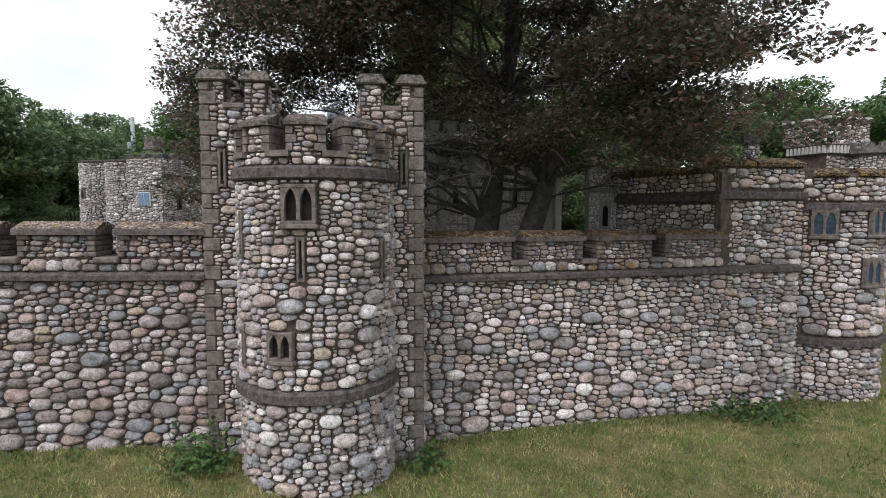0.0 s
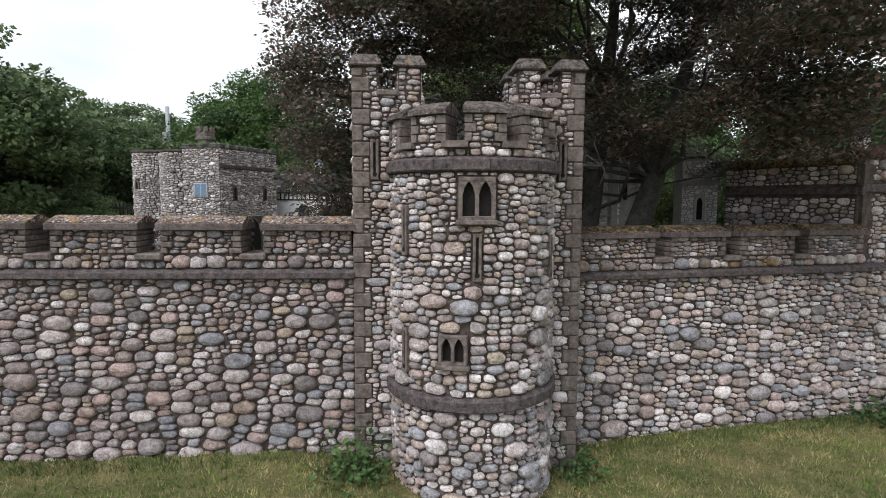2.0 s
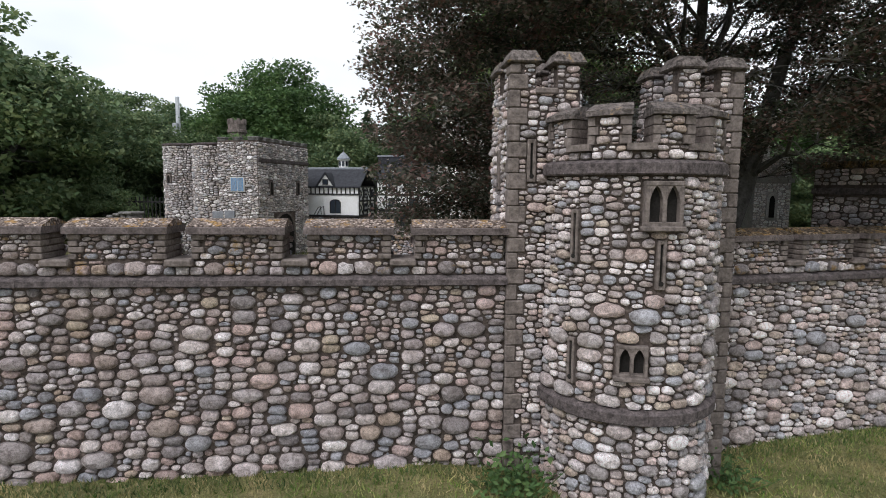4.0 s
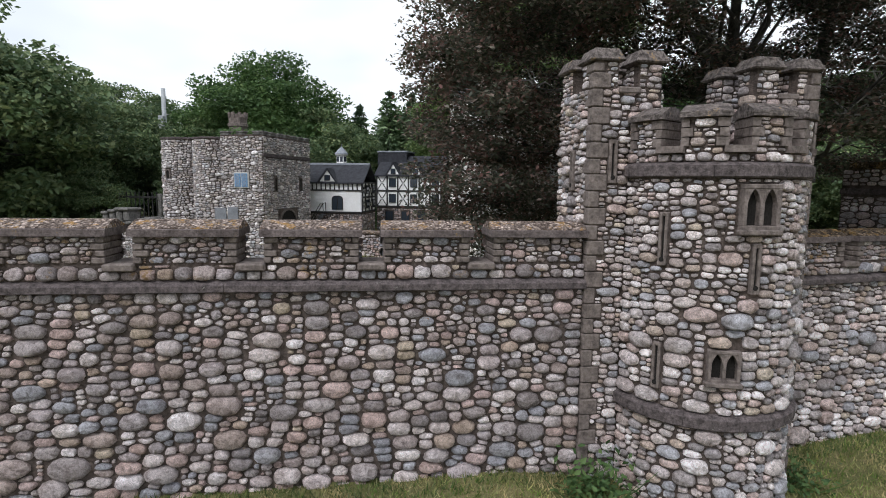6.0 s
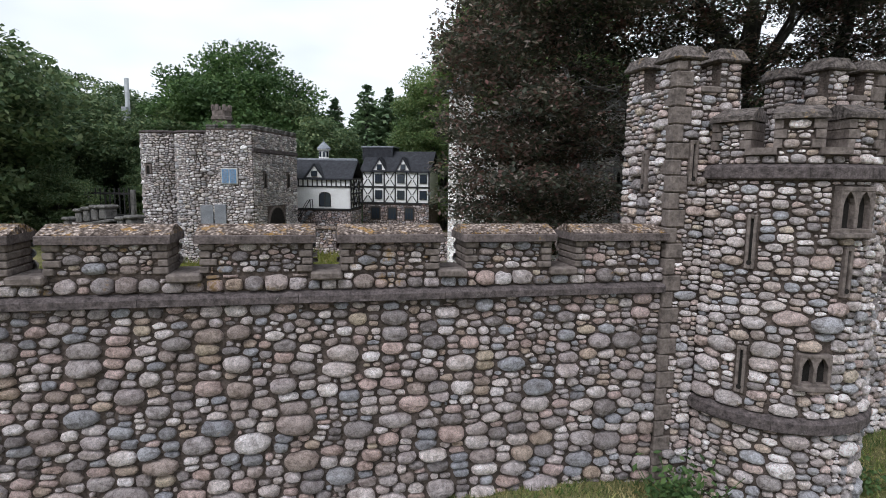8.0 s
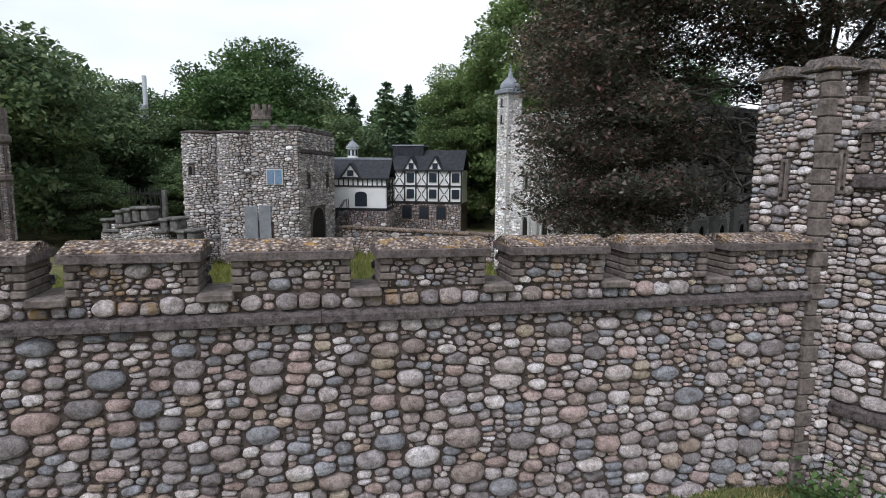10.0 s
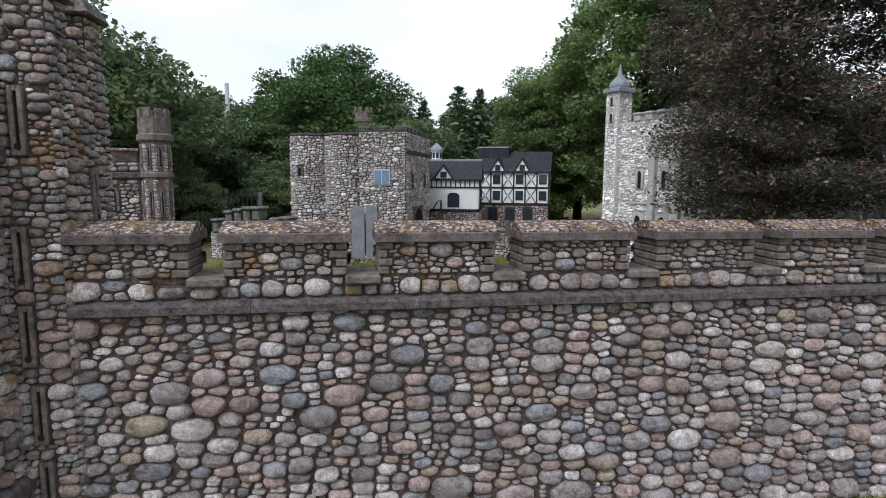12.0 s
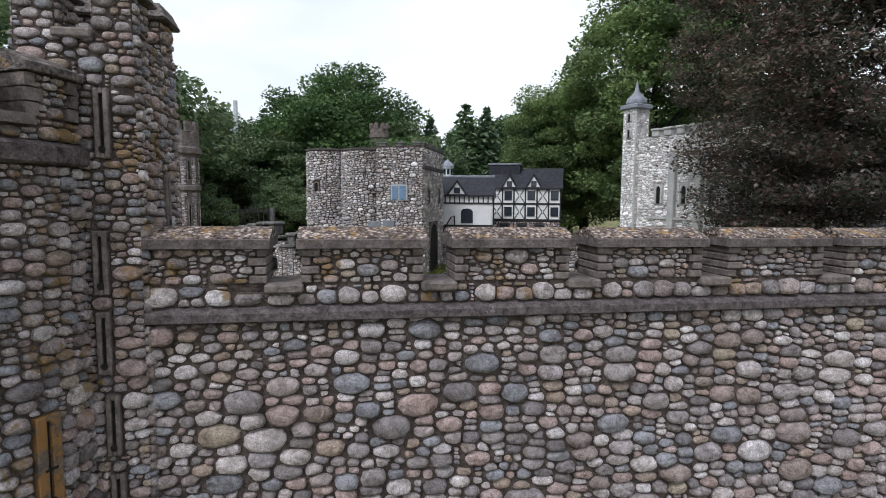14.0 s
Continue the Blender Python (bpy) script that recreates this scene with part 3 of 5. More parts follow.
def corner_tower(name, m, label, seed, windows, slits, front_slits, side_slits, singles, near, rough=False):
    t = root(name, m, label, "tower")
    rng = random.Random(seed)
    cx, cy, R = 0.02, 0.0, BAST_R
    box("pier_core", (-PIER_W + 0.012, PIER_W - 0.012), (0.012, PIER_D - 0.012), (-0.6, 2.87), M_MORTAR, t, 0.0)
    sweep("bastion_core", [(0.2, -0.6), (R - 0.012, -0.6), (R - 0.012, 2.87), (0.2, 2.87)], (cx, cy), -94, 94, 40, M_MORTAR, t)
    # rings round the bastion, in lengths
    for z, hgt, rr in ((RING1, 0.055, R + 0.055), (RING2, 0.055, R + 0.05)):
        a = -92.0
        while a < 92:
            b = min(a + rng.uniform(26, 36), 92)
            sweep("ring", [(R - 0.05, z - hgt), (rr - 0.015, z - hgt), (rr, z - hgt + 0.012), (rr, z + hgt - 0.02), (rr - 0.03, z + hgt), (R - 0.05, z + hgt + 0.02)], (cx, cy), a + 0.1, b - 0.1, 8, M_CORNICE, t)
            a = b
    # merlons of the bastion
    sets, holes = [], []
    ks = 0.84 if rough else 1.0
    st = 1.35 if rough else 1.65
    arc = lambda deg: radians(deg) * R
    bs, bl = 2.9, 3.115
    tops = []
    for c in (-74, -37, 0, 37, 74):
        a, b = c - 12.4, c + 12.4
        sweep("merlon", [(R - 0.26, bs - 0.03), (R - 0.012, bs - 0.03), (R - 0.012, bl), (R - 0.26, bl)], (cx, cy), a, b, 6, M_MORTAR, t)
        sweep("coping", [(R - 0.3, bl), (R + 0.045, bl), (R + 0.045, bl + 0.04), (R - 0.09, bl + 0.105), (R - 0.15, bl + 0.105), (R - 0.3, bl + 0.04)], (cx, cy), a - 1, b + 1, 6, M_CAP, t, "weathered coping with ochre lichen")
        for e, sgn in ((a, 1), (b, -1)):
            for i in range(3):
                z0 = bs + i * 0.07
                wd = (6.4, 4.2)[(i + (sgn > 0)) % 2] + rng.uniform(-0.6, 0.6)
                lo, hi = sorted((e - 0.3 * sgn, e + wd * sgn))
                sweep("block", [(R - 0.27, z0 + 0.004), (R + 0.02, z0 + 0.004), (R + 0.02, z0 + 0.066), (R - 0.27, z0 + 0.066)], (cx, cy), lo, hi, 2, M_DRESSED, t)
                holes.append((arc(lo), arc(hi), z0, z0 + 0.07))
        tops.append((arc(a), arc(b), bs, bl - 0.004))
    for c in (-55.5, -18.5, 18.5, 55.5):
        sweep("crenel_sill", [(R - 0.28, bs - 0.045), (R + 0.045, bs - 0.045), (R + 0.045, bs + 0.006), (R - 0.28, bs + 0.006)], (cx, cy), c - 8, c + 8, 3, M_DRESSED, t)
        holes.append((arc(c - 8), arc(c + 8), bs - 0.05, bs + 0.02))
    for phi, z, w_, h_ in windows:
        mm = pose(cx, cy, 0, 0, 0, phi) @ pose(0, -R - 0.012, z)
        lancets("window", t, mm, w_, h_, M_DRESSED, 2, "twin pointed lights in a brown stone frame")
        holes.append((arc(phi) - w_ / 2 - 0.012, arc(phi) + w_ / 2 + 0.012, z - 0.04, z + h_ + 0.01))
    for phi, z, h_, mat, cross, wd in slits:
        mm = pose(cx, cy, 0, 0, 0, phi) @ pose(0, -R - 0.006, z)
        slit(t, mm, h_, mat, cross, wd)
        holes.append((arc(phi) - wd / 2 - 0.008, arc(phi) + wd / 2 + 0.008, z - 0.01, z + h_ + 0.01))
    rf = round_face(cx, cy, R)
    lo, hi = arc(-90), arc(90)
    sets.append((lay_stones(seed + 1, [(lo, hi, -0.2, RING1 - 0.06)], 0.058 * ks, holes, stretch=st), rf))
    sets.append((lay_stones(seed + 2, [(lo, hi, RING1 + 0.065, RING2 - 0.06)], 0.052 * ks, holes, stretch=st), rf))
    sets.append((lay_stones(seed + 3, [(lo, hi, RING2 + 0.06, bs - 0.006)], 0.052 * ks, holes, rows=(0.105,), stretch=st), rf))
    sets.append((lay_stones(seed + 4, tops, 0.036, holes), rf))
    # pier corners: long and short dressed blocks
    ph = []
    qh = 0.137
    for sx in () if rough else (-1, 1):
        z, i = -0.2, 0
        while z < 3.58:
            z2 = min(z + qh * rng.uniform(0.92, 1.08), 3.6)
            w1, w2 = ((0.15, 0.09), (0.085, 0.15))[i % 2]
            xx = sorted((sx * (PIER_W + 0.008), sx * (PIER_W - w1)))
            box("quoin", xx, (-0.01, w2), (z + 0.003, z2 - 0.003), M_DRESSED, t, 0.009)
            ph.append((xx[0], xx[1], z, z2))
            z, i = z2, i + 1
    # turrets on the pier
    TS, TL = 3.41, 3.615
    W = 0.62
    fl = flat(0, 0)
    for sx in (-1, 1):
        a, b = sorted((sx * PIER_W, sx * (PIER_W - W)))
        box("turret_core", (a + 0.012, b - 0.012), (0.012, PIER_D - 0.012), (2.83, TS - 0.03), M_MORTAR, t, 0.0)
        for (xa, xb), (ya, yb) in (((a, a + 0.23), (0, 0.26)), ((b - 0.23, b), (0, 0.26)), ((a, a + 0.23), (PIER_D - 0.26, PIER_D)), ((b - 0.23, b), (PIER_D - 0.26, PIER_D))):
            box("merlon", (xa + 0.014, xb - 0.014), (ya + 0.014, yb - 0.014), (TS - 0.04, TL), M_MORTAR, t, 0.0)
            inset = 0.1 if not rough and (xa == a and sx < 0) else 0.0
            outset = 0.1 if not rough and (xb == b and sx > 0) else 0.0
            inq = 0.012 if rough or ya else 0.1
            k = seed + int(100 * xa) + int(10 * ya)
            sets.append((lay_stones(k, [(xa + 0.012 + inset, xb - 0.012 - outset, TS, TL - 0.004)], 0.045 * ks, stretch=st), flat(0, ya + 0.012)))
            sets.append((lay_stones(k + 1, [(0.012, yb - ya - inq, TS, TL - 0.004)], 0.045 * ks, stretch=st), flat(xa + 0.012, yb, -90)))
            sets.append((lay_stones(k + 2, [(inq, yb - ya - 0.012, TS, TL - 0.004)], 0.045 * ks, stretch=st), flat(xb - 0.012, ya, 90)))
            bm = bmesh.new()
            add_box(bm, (xa - 0.035, xb + 0.035), (ya - 0.035, yb + 0.035), (TL, TL + 0.105), 0.012)
            mid = Vector(((xa + xb) / 2, (ya + yb) / 2, 0))
            for v in bm.verts:
                if v.co.z > TL + 0.08:
                    v.co.x = mid.x + (v.co.x - mid.x) * 0.74
                    v.co.y = mid.y + (v.co.y - mid.y) * 0.74
                elif v.co.z > TL + 0.02:
                    v.co.z -= 0.05
            part("coping", bm, M_CAP, t, "brown cap stone with ochre lichen")
        gx = (a + b) / 2
        box("crenel_sill", (gx - 0.1, gx + 0.1), (-0.03, PIER_D + 0.03), (TS - 0.05, TS + 0.002), M_DRESSED, t, 0.01)
        # inner face of the turret above the pier
        inner = sx * (PIER_W - W)
        if sx < 0:
            sets.append((lay_stones(seed + 9, [(0.0, PIER_D, 2.87, TS - 0.004)], 0.052 * ks, stretch=st), flat(inner, 0.0, 90)))
        else:
            sets.append((lay_stones(seed + 10, [(0.0, PIER_D, 2.87, TS - 0.004)], 0.052 * ks, stretch=st), flat(inner, PIER_D, -90)))
    q = 0.0 if rough else 0.085
    for x, z, h_, mat in front_slits:
        slit(t, pose(x, -0.006, z), h_, mat)
        ph.append((x - 0.045, x + 0.045, z - 0.01, z + h_ + 0.01))
    fr = lay_stones(seed + 5, [(-PIER_W + q, -R + 0.02, -0.2, 2.83), (R - 0.02, PIER_W - q, -0.2, 2.83), (-PIER_W + q, -PIER_W + W - 0.02, 2.83, TS - 0.004), (PIER_W - W + 0.02, PIER_W - q, 2.83, TS - 0.004)], 0.05 * ks, ph, stretch=st)
    sets.append((fr, fl))
    sh = []
    for side, y, z, h_, mat in side_slits:
        sgn = -1 if side == "left" else 1
        mm = pose(sgn * (PIER_W + 0.006), y, z, 0, 0, 90 * sgn)
        slit(t, mm, h_, mat)
        u = PIER_D - y if side == "left" else y
        sh.append((side, (u - 0.045, u + 0.045, z - 0.01, z + h_ + 0.01)))
    sets.append((lay_stones(seed + 6, [(0.0, PIER_D - q, -0.1, TS - 0.004)], 0.05 * ks, [h for s, h in sh if s == "left"], stretch=st), flat(-PIER_W, PIER_D, -90)))
    sets.append((lay_stones(seed + 7, [(q, PIER_D, -0.1, TS - 0.004)], 0.05 * ks, [h for s, h in sh if s == "right"], stretch=st), flat(PIER_W, 0.0, 90)))
    # floors of the pier and its turrets
    box("roof_slab", (-PIER_W + W + 0.01, PIER_W - W - 0.01), (0.02, PIER_D - 0.02), (2.872, 2.91), M_CAP_GREY, t, 0.006)
    for sx in (-1, 1):
        a, b = sorted((sx * (PIER_W - 0.02), sx * (PIER_W - W + 0.02)))
        box("roof_slab", (a, b), (0.02, PIER_D - 0.02), (TS - 0.028, TS - 0.006), M_CAP_GREY, t, 0.004)
    # closing slab behind the bastion's battlements
    sweep("bastion_roof", [(0.0, 2.75), (R - 0.2, 2.75), (R - 0.2, 2.79), (0.0, 2.79)], (cx, cy), -89, 89, 16, M_CAP_GREY, t)
    if rough:
        set_stones(sets, t, singles, near, M_STONE_WARM, M_STONES_WARM)
    else:
        set_stones(sets, t, singles, near, M_STONE_LIGHT, M_STONES_LIGHT)
    return t


corner_tower(
    "corner_tower", pose(-3.736, 4.813, 0.02, 0, 0, 27.4), "field-stone corner tower with battlements and a half-round bastion", 31,
    [(-5, 2.285, 0.29, 0.34), (-19, 1.115, 0.235, 0.25)],
    [(-4.5, 1.80, 0.38, M_DRESSED, False, 0.07), (-57, 1.98, 0.42, M_DRESSED, False, 0.07), (-57, 0.98, 0.38, M_DRESSED, False, 0.07), (58, 1.75, 0.4, M_DRESSED, False, 0.07)],
    [(-0.86, 2.62, 0.36, M_DRESSED), (0.86, 2.62, 0.36, M_DRESSED)],
    [("left", 0.36, 2.55, 0.36, M_DRESSED)],
    300, lambda u, v, i: abs(v - 1.7) + (0 if i in (0, 1, 2) else 3))
corner_tower(
    "corner_tower", pose(-12.23, 0.66, 0, 0, 0, 25.0), "field-stone tower with arrow slits at the wall's far end", 51,
    [(-40, 2.28, 0.3, 0.34)],
    [(63, 0.9, 0.5, M_LICHEN, True, 0.13), (20, 1.75, 0.42, M_DRESSED, False, 0.075)],
    [(0.87, 2.72, 0.38, M_DRESSED), (0.83, 1.96, 0.36, M_DRESSED), (0.83, 1.5, 0.36, M_DRESSED), (0.86, 1.02, 0.36, M_DRESSED), (0.87, 0.55, 0.36, M_DRESSED)],
    [("right", 0.42, 2.3, 0.36, M_DRESSED)],
    200, lambda u, v, i: -u if i in (0, 1, 2, 3) else 0.5, True)

# ---- trees ----


def leaves(rng, centres, size, flatness=0.5):
    """Folded four-sided leaves at centres, turned every way but mostly face up."""
    n = len(centres)
    nrm = rng.standard_normal((n, 3))
    nrm[:, 2] = np.abs(nrm[:, 2]) + flatness
    nrm /= np.linalg.norm(nrm, axis=1)[:, None]
    a = np.cross(nrm, rng.standard_normal((n, 3)))
    a /= np.linalg.norm(a, axis=1)[:, None]
    b = np.cross(nrm, a)
    s = (size * rng.uniform(0.6, 1.3, n))[:, None]
    fold = nrm * s * 0.12
    v = np.stack([centres - a * s, centres - b * s * 0.55 + fold, centres + a * s, centres + b * s * 0.55 + fold], 1).reshape(-1, 3)
    f = np.arange(4 * n).reshape(-1, 4)
    return v, f


def clumps(rng, middle, radii, count, size, shell=0.55, floor=None):
    """Centres and sizes of leaf clumps, more of them towards the outside of the crown."""
    out = []
    while len(out) < count:
        p = rng.uniform(-1, 1, 3)
        r = np.linalg.norm(p)
        if r > 1 or (r < shell and rng.random() < 0.62):
            continue
        q = np.array(middle) + p * np.array(radii)
        if floor is not None and q[2] < floor:
            continue
        out.append((q, size * rng.uniform(0.65, 1.35)))
    return out


def crown_points(rng, cl, per, thick=0.62):
    pts = []
    for c, s in cl:
        n = int(per * (s ** 2) / (np.mean([q for _, q in cl]) ** 2))
        d = rng.standard_normal((n, 3))
        d /= np.linalg.norm(d, axis=1)[:, None]
        r = s * rng.uniform(0.25, 1.0, n) ** 0.6 * (1 + 0.07 * rng.standard_normal(n))
        q = d * r[:, None] * np.array((1.15, 1.15, thick))
        pts.append(c + q)
    return np.concatenate(pts)


def limbs(rng, fork, targets, r0, parent, mat, name="limb", twigs=0):
    """Bent limbs from a fork out to targets, and thin twigs on their outer halves."""
    V, F = [], []
    for tgt in targets:
        a, b = Vector(fork), Vector(fork).lerp(Vector(tgt), 0.88)
        ln = (b - a).length
        sag = Vector((rng.uniform(-1, 1), rng.uniform(-1, 1), rng.uniform(0.4, 1.2))) * 0.13 * ln
        pts = []
        for k in range(7):
            f = k / 6
            jit = Vector((rng.uniform(-1, 1), rng.uniform(-1, 1), rng.uniform(-0.7, 0.7))) * (0.075 * ln if 0 < k < 6 else 0.0)
            pts.append(a.lerp(b, f) + sag * math.sin(math.pi * f) + jit)
        v, f = tube(pts, [r0 * q for q in (1, 0.8, 0.64, 0.5, 0.36, 0.24, 0.1)], 6)
        raw(name, v, f, mat, parent, smooth=True)
        for k in range(twigs):
            p = pts[rng.choice((3, 3, 4, 4, 5))]
            d = Vector((rng.uniform(-1, 1), rng.uniform(-1, 1), rng.uniform(-0.35, 0.6)))
            d = d.normalized() * rng.uniform(0.25, 0.65)
            q = p + d * 0.5 + Vector((rng.uniform(-0.15, 0.15), rng.uniform(-0.15, 0.15), 0.06))
            v, f = tube([p, q, p + d], [0.014, 0.009, 0.003], 4)
            n = len(V)
            V += v
            F += [tuple(i + n for i in c) for c in f]
    return V, F


def broadleaf(name, label, x, y, z, height, radius, mat, seed, leaf, count, per, low=0.25, category="tree"):
    t = root(name, pose(x, y, z), label, category, "trees behind the castle")
    rng = np.random.default_rng(seed)
    pr = random.Random(seed)
    hm = height * (low + 1) / 2
    cl = clumps(rng, (0, 0, hm), (radius, radius, height * (1 - low) / 2), count, radius * 0.2)
    v, f = leaves(rng, crown_points(rng, cl, per), leaf)
    raw("crown", v.tolist(), f.tolist(), mat, t)
    v, f = tube([(0, 0, -0.3), (0.03, 0, height * 0.2), (-0.02, 0.05, height * 0.45), (0, 0, height * 0.8)], [radius * 0.075, radius * 0.06, radius * 0.045, radius * 0.01], 8)
    raw("trunk", v, f, M_BARK, t, smooth=True)
    limbs(pr, (0, 0, height * 0.33), [tuple(cl[i][0]) for i in range(6)], radius * 0.03, t, M_BARK)
    return t


def spruce(label, x, y, z, height, radius, seed):
    t = root("spruce_tree", pose(x, y, z), label, "tree", "trees behind the castle")
    rng = np.random.default_rng(seed)
    pts = []
    tiers = 22
    for k in range(tiers):
        f = k / tiers
        rr = radius * (1 - f) ** 0.85 + 0.05
        zz = height * (0.12 + 0.88 * f)
        n = int(420 * (1 - f) + 24)
        a = rng.uniform(0, 2 * np.pi, n)
        lob = 0.8 + 0.25 * np.cos(a * (5 + k % 3) + k)
        d = rr * rng.uniform(0.15, 1, n) ** 0.6 * lob
        pts.append(np.stack([d * np.cos(a), d * np.sin(a), zz - 0.35 * d + rng.normal(0, 0.05, n)], 1))
    v, f = leaves(rng, np.concatenate(pts), 0.14, 0.9)
    raw("crown", v.tolist(), f.tolist(), M_NEEDLE, t)
    v, f = tube([(0, 0, -0.3), (0, 0, height * 0.5), (0, 0, height * 0.98)], [radius * 0.1, radius * 0.06, 0.015], 6)
    raw("trunk", v, f, M_BARK, t, smooth=True)
    return t


def copper_beech():
    """The old beech inside the walls: two stems, wide dark limbs, drooping skirts of dark red leaves."""
    bx, by = -3.05, 8.9
    t = root("copper_beech", pose(bx, by, YARD), "old copper beech with two grey stems and dark purple-green leaves", "tree")
    rng = np.random.default_rng(5)
    pr = random.Random(5)
    cl = []
    skirt = []
    for i in range(80):
        a, d = rng.uniform(radians(140), radians(280)), rng.uniform(2.5, 4.0)
        skirt.append((np.array((d * math.cos(a), -0.5 + d * math.sin(a), rng.uniform(0.9, 3.2))), rng.uniform(0.35, 0.7)))
    for i in range(30):
        skirt.append((np.array((rng.uniform(-4.2, -2.8), rng.uniform(-3.6, -2.0), rng.uniform(1.5, 3.6))), rng.uniform(0.3, 0.55)))
    for i in range(32):
        skirt.append((np.array((rng.uniform(-3.7, 0.3), rng.uniform(-2.6, 0.5), rng.uniform(3.6, 7.5))), rng.uniform(0.5, 0.8)))
    for i in range(230):
        skirt.append((np.array((rng.uniform(-3.2, 3.4), rng.uniform(-3.2, 3.2), rng.uniform(5.2, 9.4))), rng.uniform(0.4, 0.62)))
    for i in range(95):
        skirt.append((np.array((rng.uniform(-4.1, -0.4), rng.uniform(-3.4, -0.5), rng.uniform(3.9, 7.2))), rng.uniform(0.36, 0.55)))
    for i in range(80):
        skirt.append((np.array((rng.uniform(0.4, 3.2), rng.uniform(-2.0, 1.6), rng.uniform(3.7, 7.6))), rng.uniform(0.38, 0.58)))
    for i in range(26):
        a, d = rng.uniform(radians(-75), radians(-20)), rng.uniform(2.6, 4.3)
        skirt.append((np.array((d * math.cos(a), -0.5 + d * math.sin(a), rng.uniform(2.3, 3.4))), rng.uniform(0.35, 0.6)))
    for c, s in clumps(rng, (0.0, -0.6, 5.0), (4.6, 4.6, 4.9), 880, 0.46, 0.68, 1.25) + skirt:
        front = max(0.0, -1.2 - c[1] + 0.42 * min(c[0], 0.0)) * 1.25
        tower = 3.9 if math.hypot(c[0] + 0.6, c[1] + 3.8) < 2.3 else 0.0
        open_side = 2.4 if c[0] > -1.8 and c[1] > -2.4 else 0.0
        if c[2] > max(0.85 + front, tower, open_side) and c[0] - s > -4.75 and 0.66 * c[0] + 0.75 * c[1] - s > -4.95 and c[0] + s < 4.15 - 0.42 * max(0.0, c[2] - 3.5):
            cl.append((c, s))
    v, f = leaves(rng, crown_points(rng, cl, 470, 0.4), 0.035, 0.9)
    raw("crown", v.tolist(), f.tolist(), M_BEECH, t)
    for pts, rs in (([(-0.3, 0, -0.3), (-0.35, 0, 0.8), (-0.15, 0.05, 1.9), (0.1, 0.2, 4.5), (0.2, 0.2, 8)], [0.34, 0.25, 0.18, 0.08, 0.02]), ([(0.45, -0.3, -0.3), (0.38, -0.3, 0.9), (0.75, -0.2, 2.1), (1.3, 0, 4.4), (1.6, 0.2, 7.5)], [0.26, 0.2, 0.15, 0.07, 0.02])):
        v, f = tube(pts, rs, 10)
        raw("trunk", v, f, M_BARK, t, smooth=True)
    low = sorted(cl, key=lambda c: c[0][2])
    sets = [limbs(pr, (-0.25, 0, 1.7), [tuple(c[0]) for c in low[10:200:22]], 0.035, t, M_BARK, "limb", 14)]
    sets.append(limbs(pr, (0.8, -0.2, 2.2), [tuple(c[0]) for c in low[12:260:22]], 0.035, t, M_BARK, "limb", 14))
    sets.append(limbs(pr, (0.1, 0.1, 3.6), [tuple(c[0]) for c in low[150:900:40]], 0.038, t, M_BARK, "limb", 14))
    V, F = [], []
    for v, f in sets:
        F += [tuple(i + len(V) for i in c) for c in f]
        V += v
    raw("twigwork", V, F, M_TWIG, t, "thin grey twigs", kind="stuff")


copper_beech()
T_A = broadleaf("oak_tree", "tall green broadleaf tree behind the castle", -20.0, 21.6, 0.6, 7.4, 3.6, M_GREEN, 61, 0.085, 260, 290, 0.12)
T_B = broadleaf("maple_tree", "green maple with low spreading branches beside the cottage", -7.15, 18.5, 0.6, 9.8, 2.9, M_OLIVE, 62, 0.075, 290, 290, 0.08)
T_C = broadleaf("oak_tree", "dark green broadleaf tree at the wood's edge", -24.7, 16.4, 0.6, 5.6, 2.8, M_DEEP, 63, 0.082, 200, 220, 0.05)
for tree, x, y, z, turn, k in (
    (T_C, -23.5, 10.9, 0.4, 80, 1.33), (T_C, -26.5, 21.5, 0.6, 200, 1.05), (T_C, -21.6, 19.2, 0.6, 130, 0.8), (T_A, -14.0, 26.5, 0.6, 40, 0.8),
    (T_A, -9.5, 25.5, 0.6, 120, 0.87), (T_A, -24.5, 27.5, 0.6, 260, 0.88), (T_C, -16.6, 20.4, 0.6, 300, 0.86), (T_C, -29.5, 16.0, 0.5, 20, 1.1),
    (T_C, -30, 8.5, 0.5, 160, 1.2), (T_C, -32, 24, 0.6, 75, 1.25), (T_A, -3.5, 24, 0.6, 200, 0.92), (T_A, 3.0, 22.5, 0.6, 330, 0.8),
    (T_A, 7.5, 20.0, 0.5, 60, 0.78), (T_A, 12.5, 18.5, 0.4, 150, 0.82), (T_C, 9.5, 25, 0.5, 10, 1.3), (T_C, 17, 16, 0.3, 215, 1.2), (T_C, -36, 14, 0.5, 290, 1.3),
    (T_B, -10.6, 20.8, 0.6, 210, 0.66), (T_C, -19.5, 16.2, 0.6, 40, 0.45), (T_C, -20.8, 13.2, 0.5, 95, 0.42), (T_C, -1.6, 17.0, 0.6, 250, 0.62), (T_C, -4.6, 17.6, 0.6, 30, 0.62), (T_C, 1.2, 17.2, 0.6, 140, 0.6),
):
    copy_thing(tree, pose(x, y, z, 0, 0, turn) @ Matrix.Scale(k, 4))
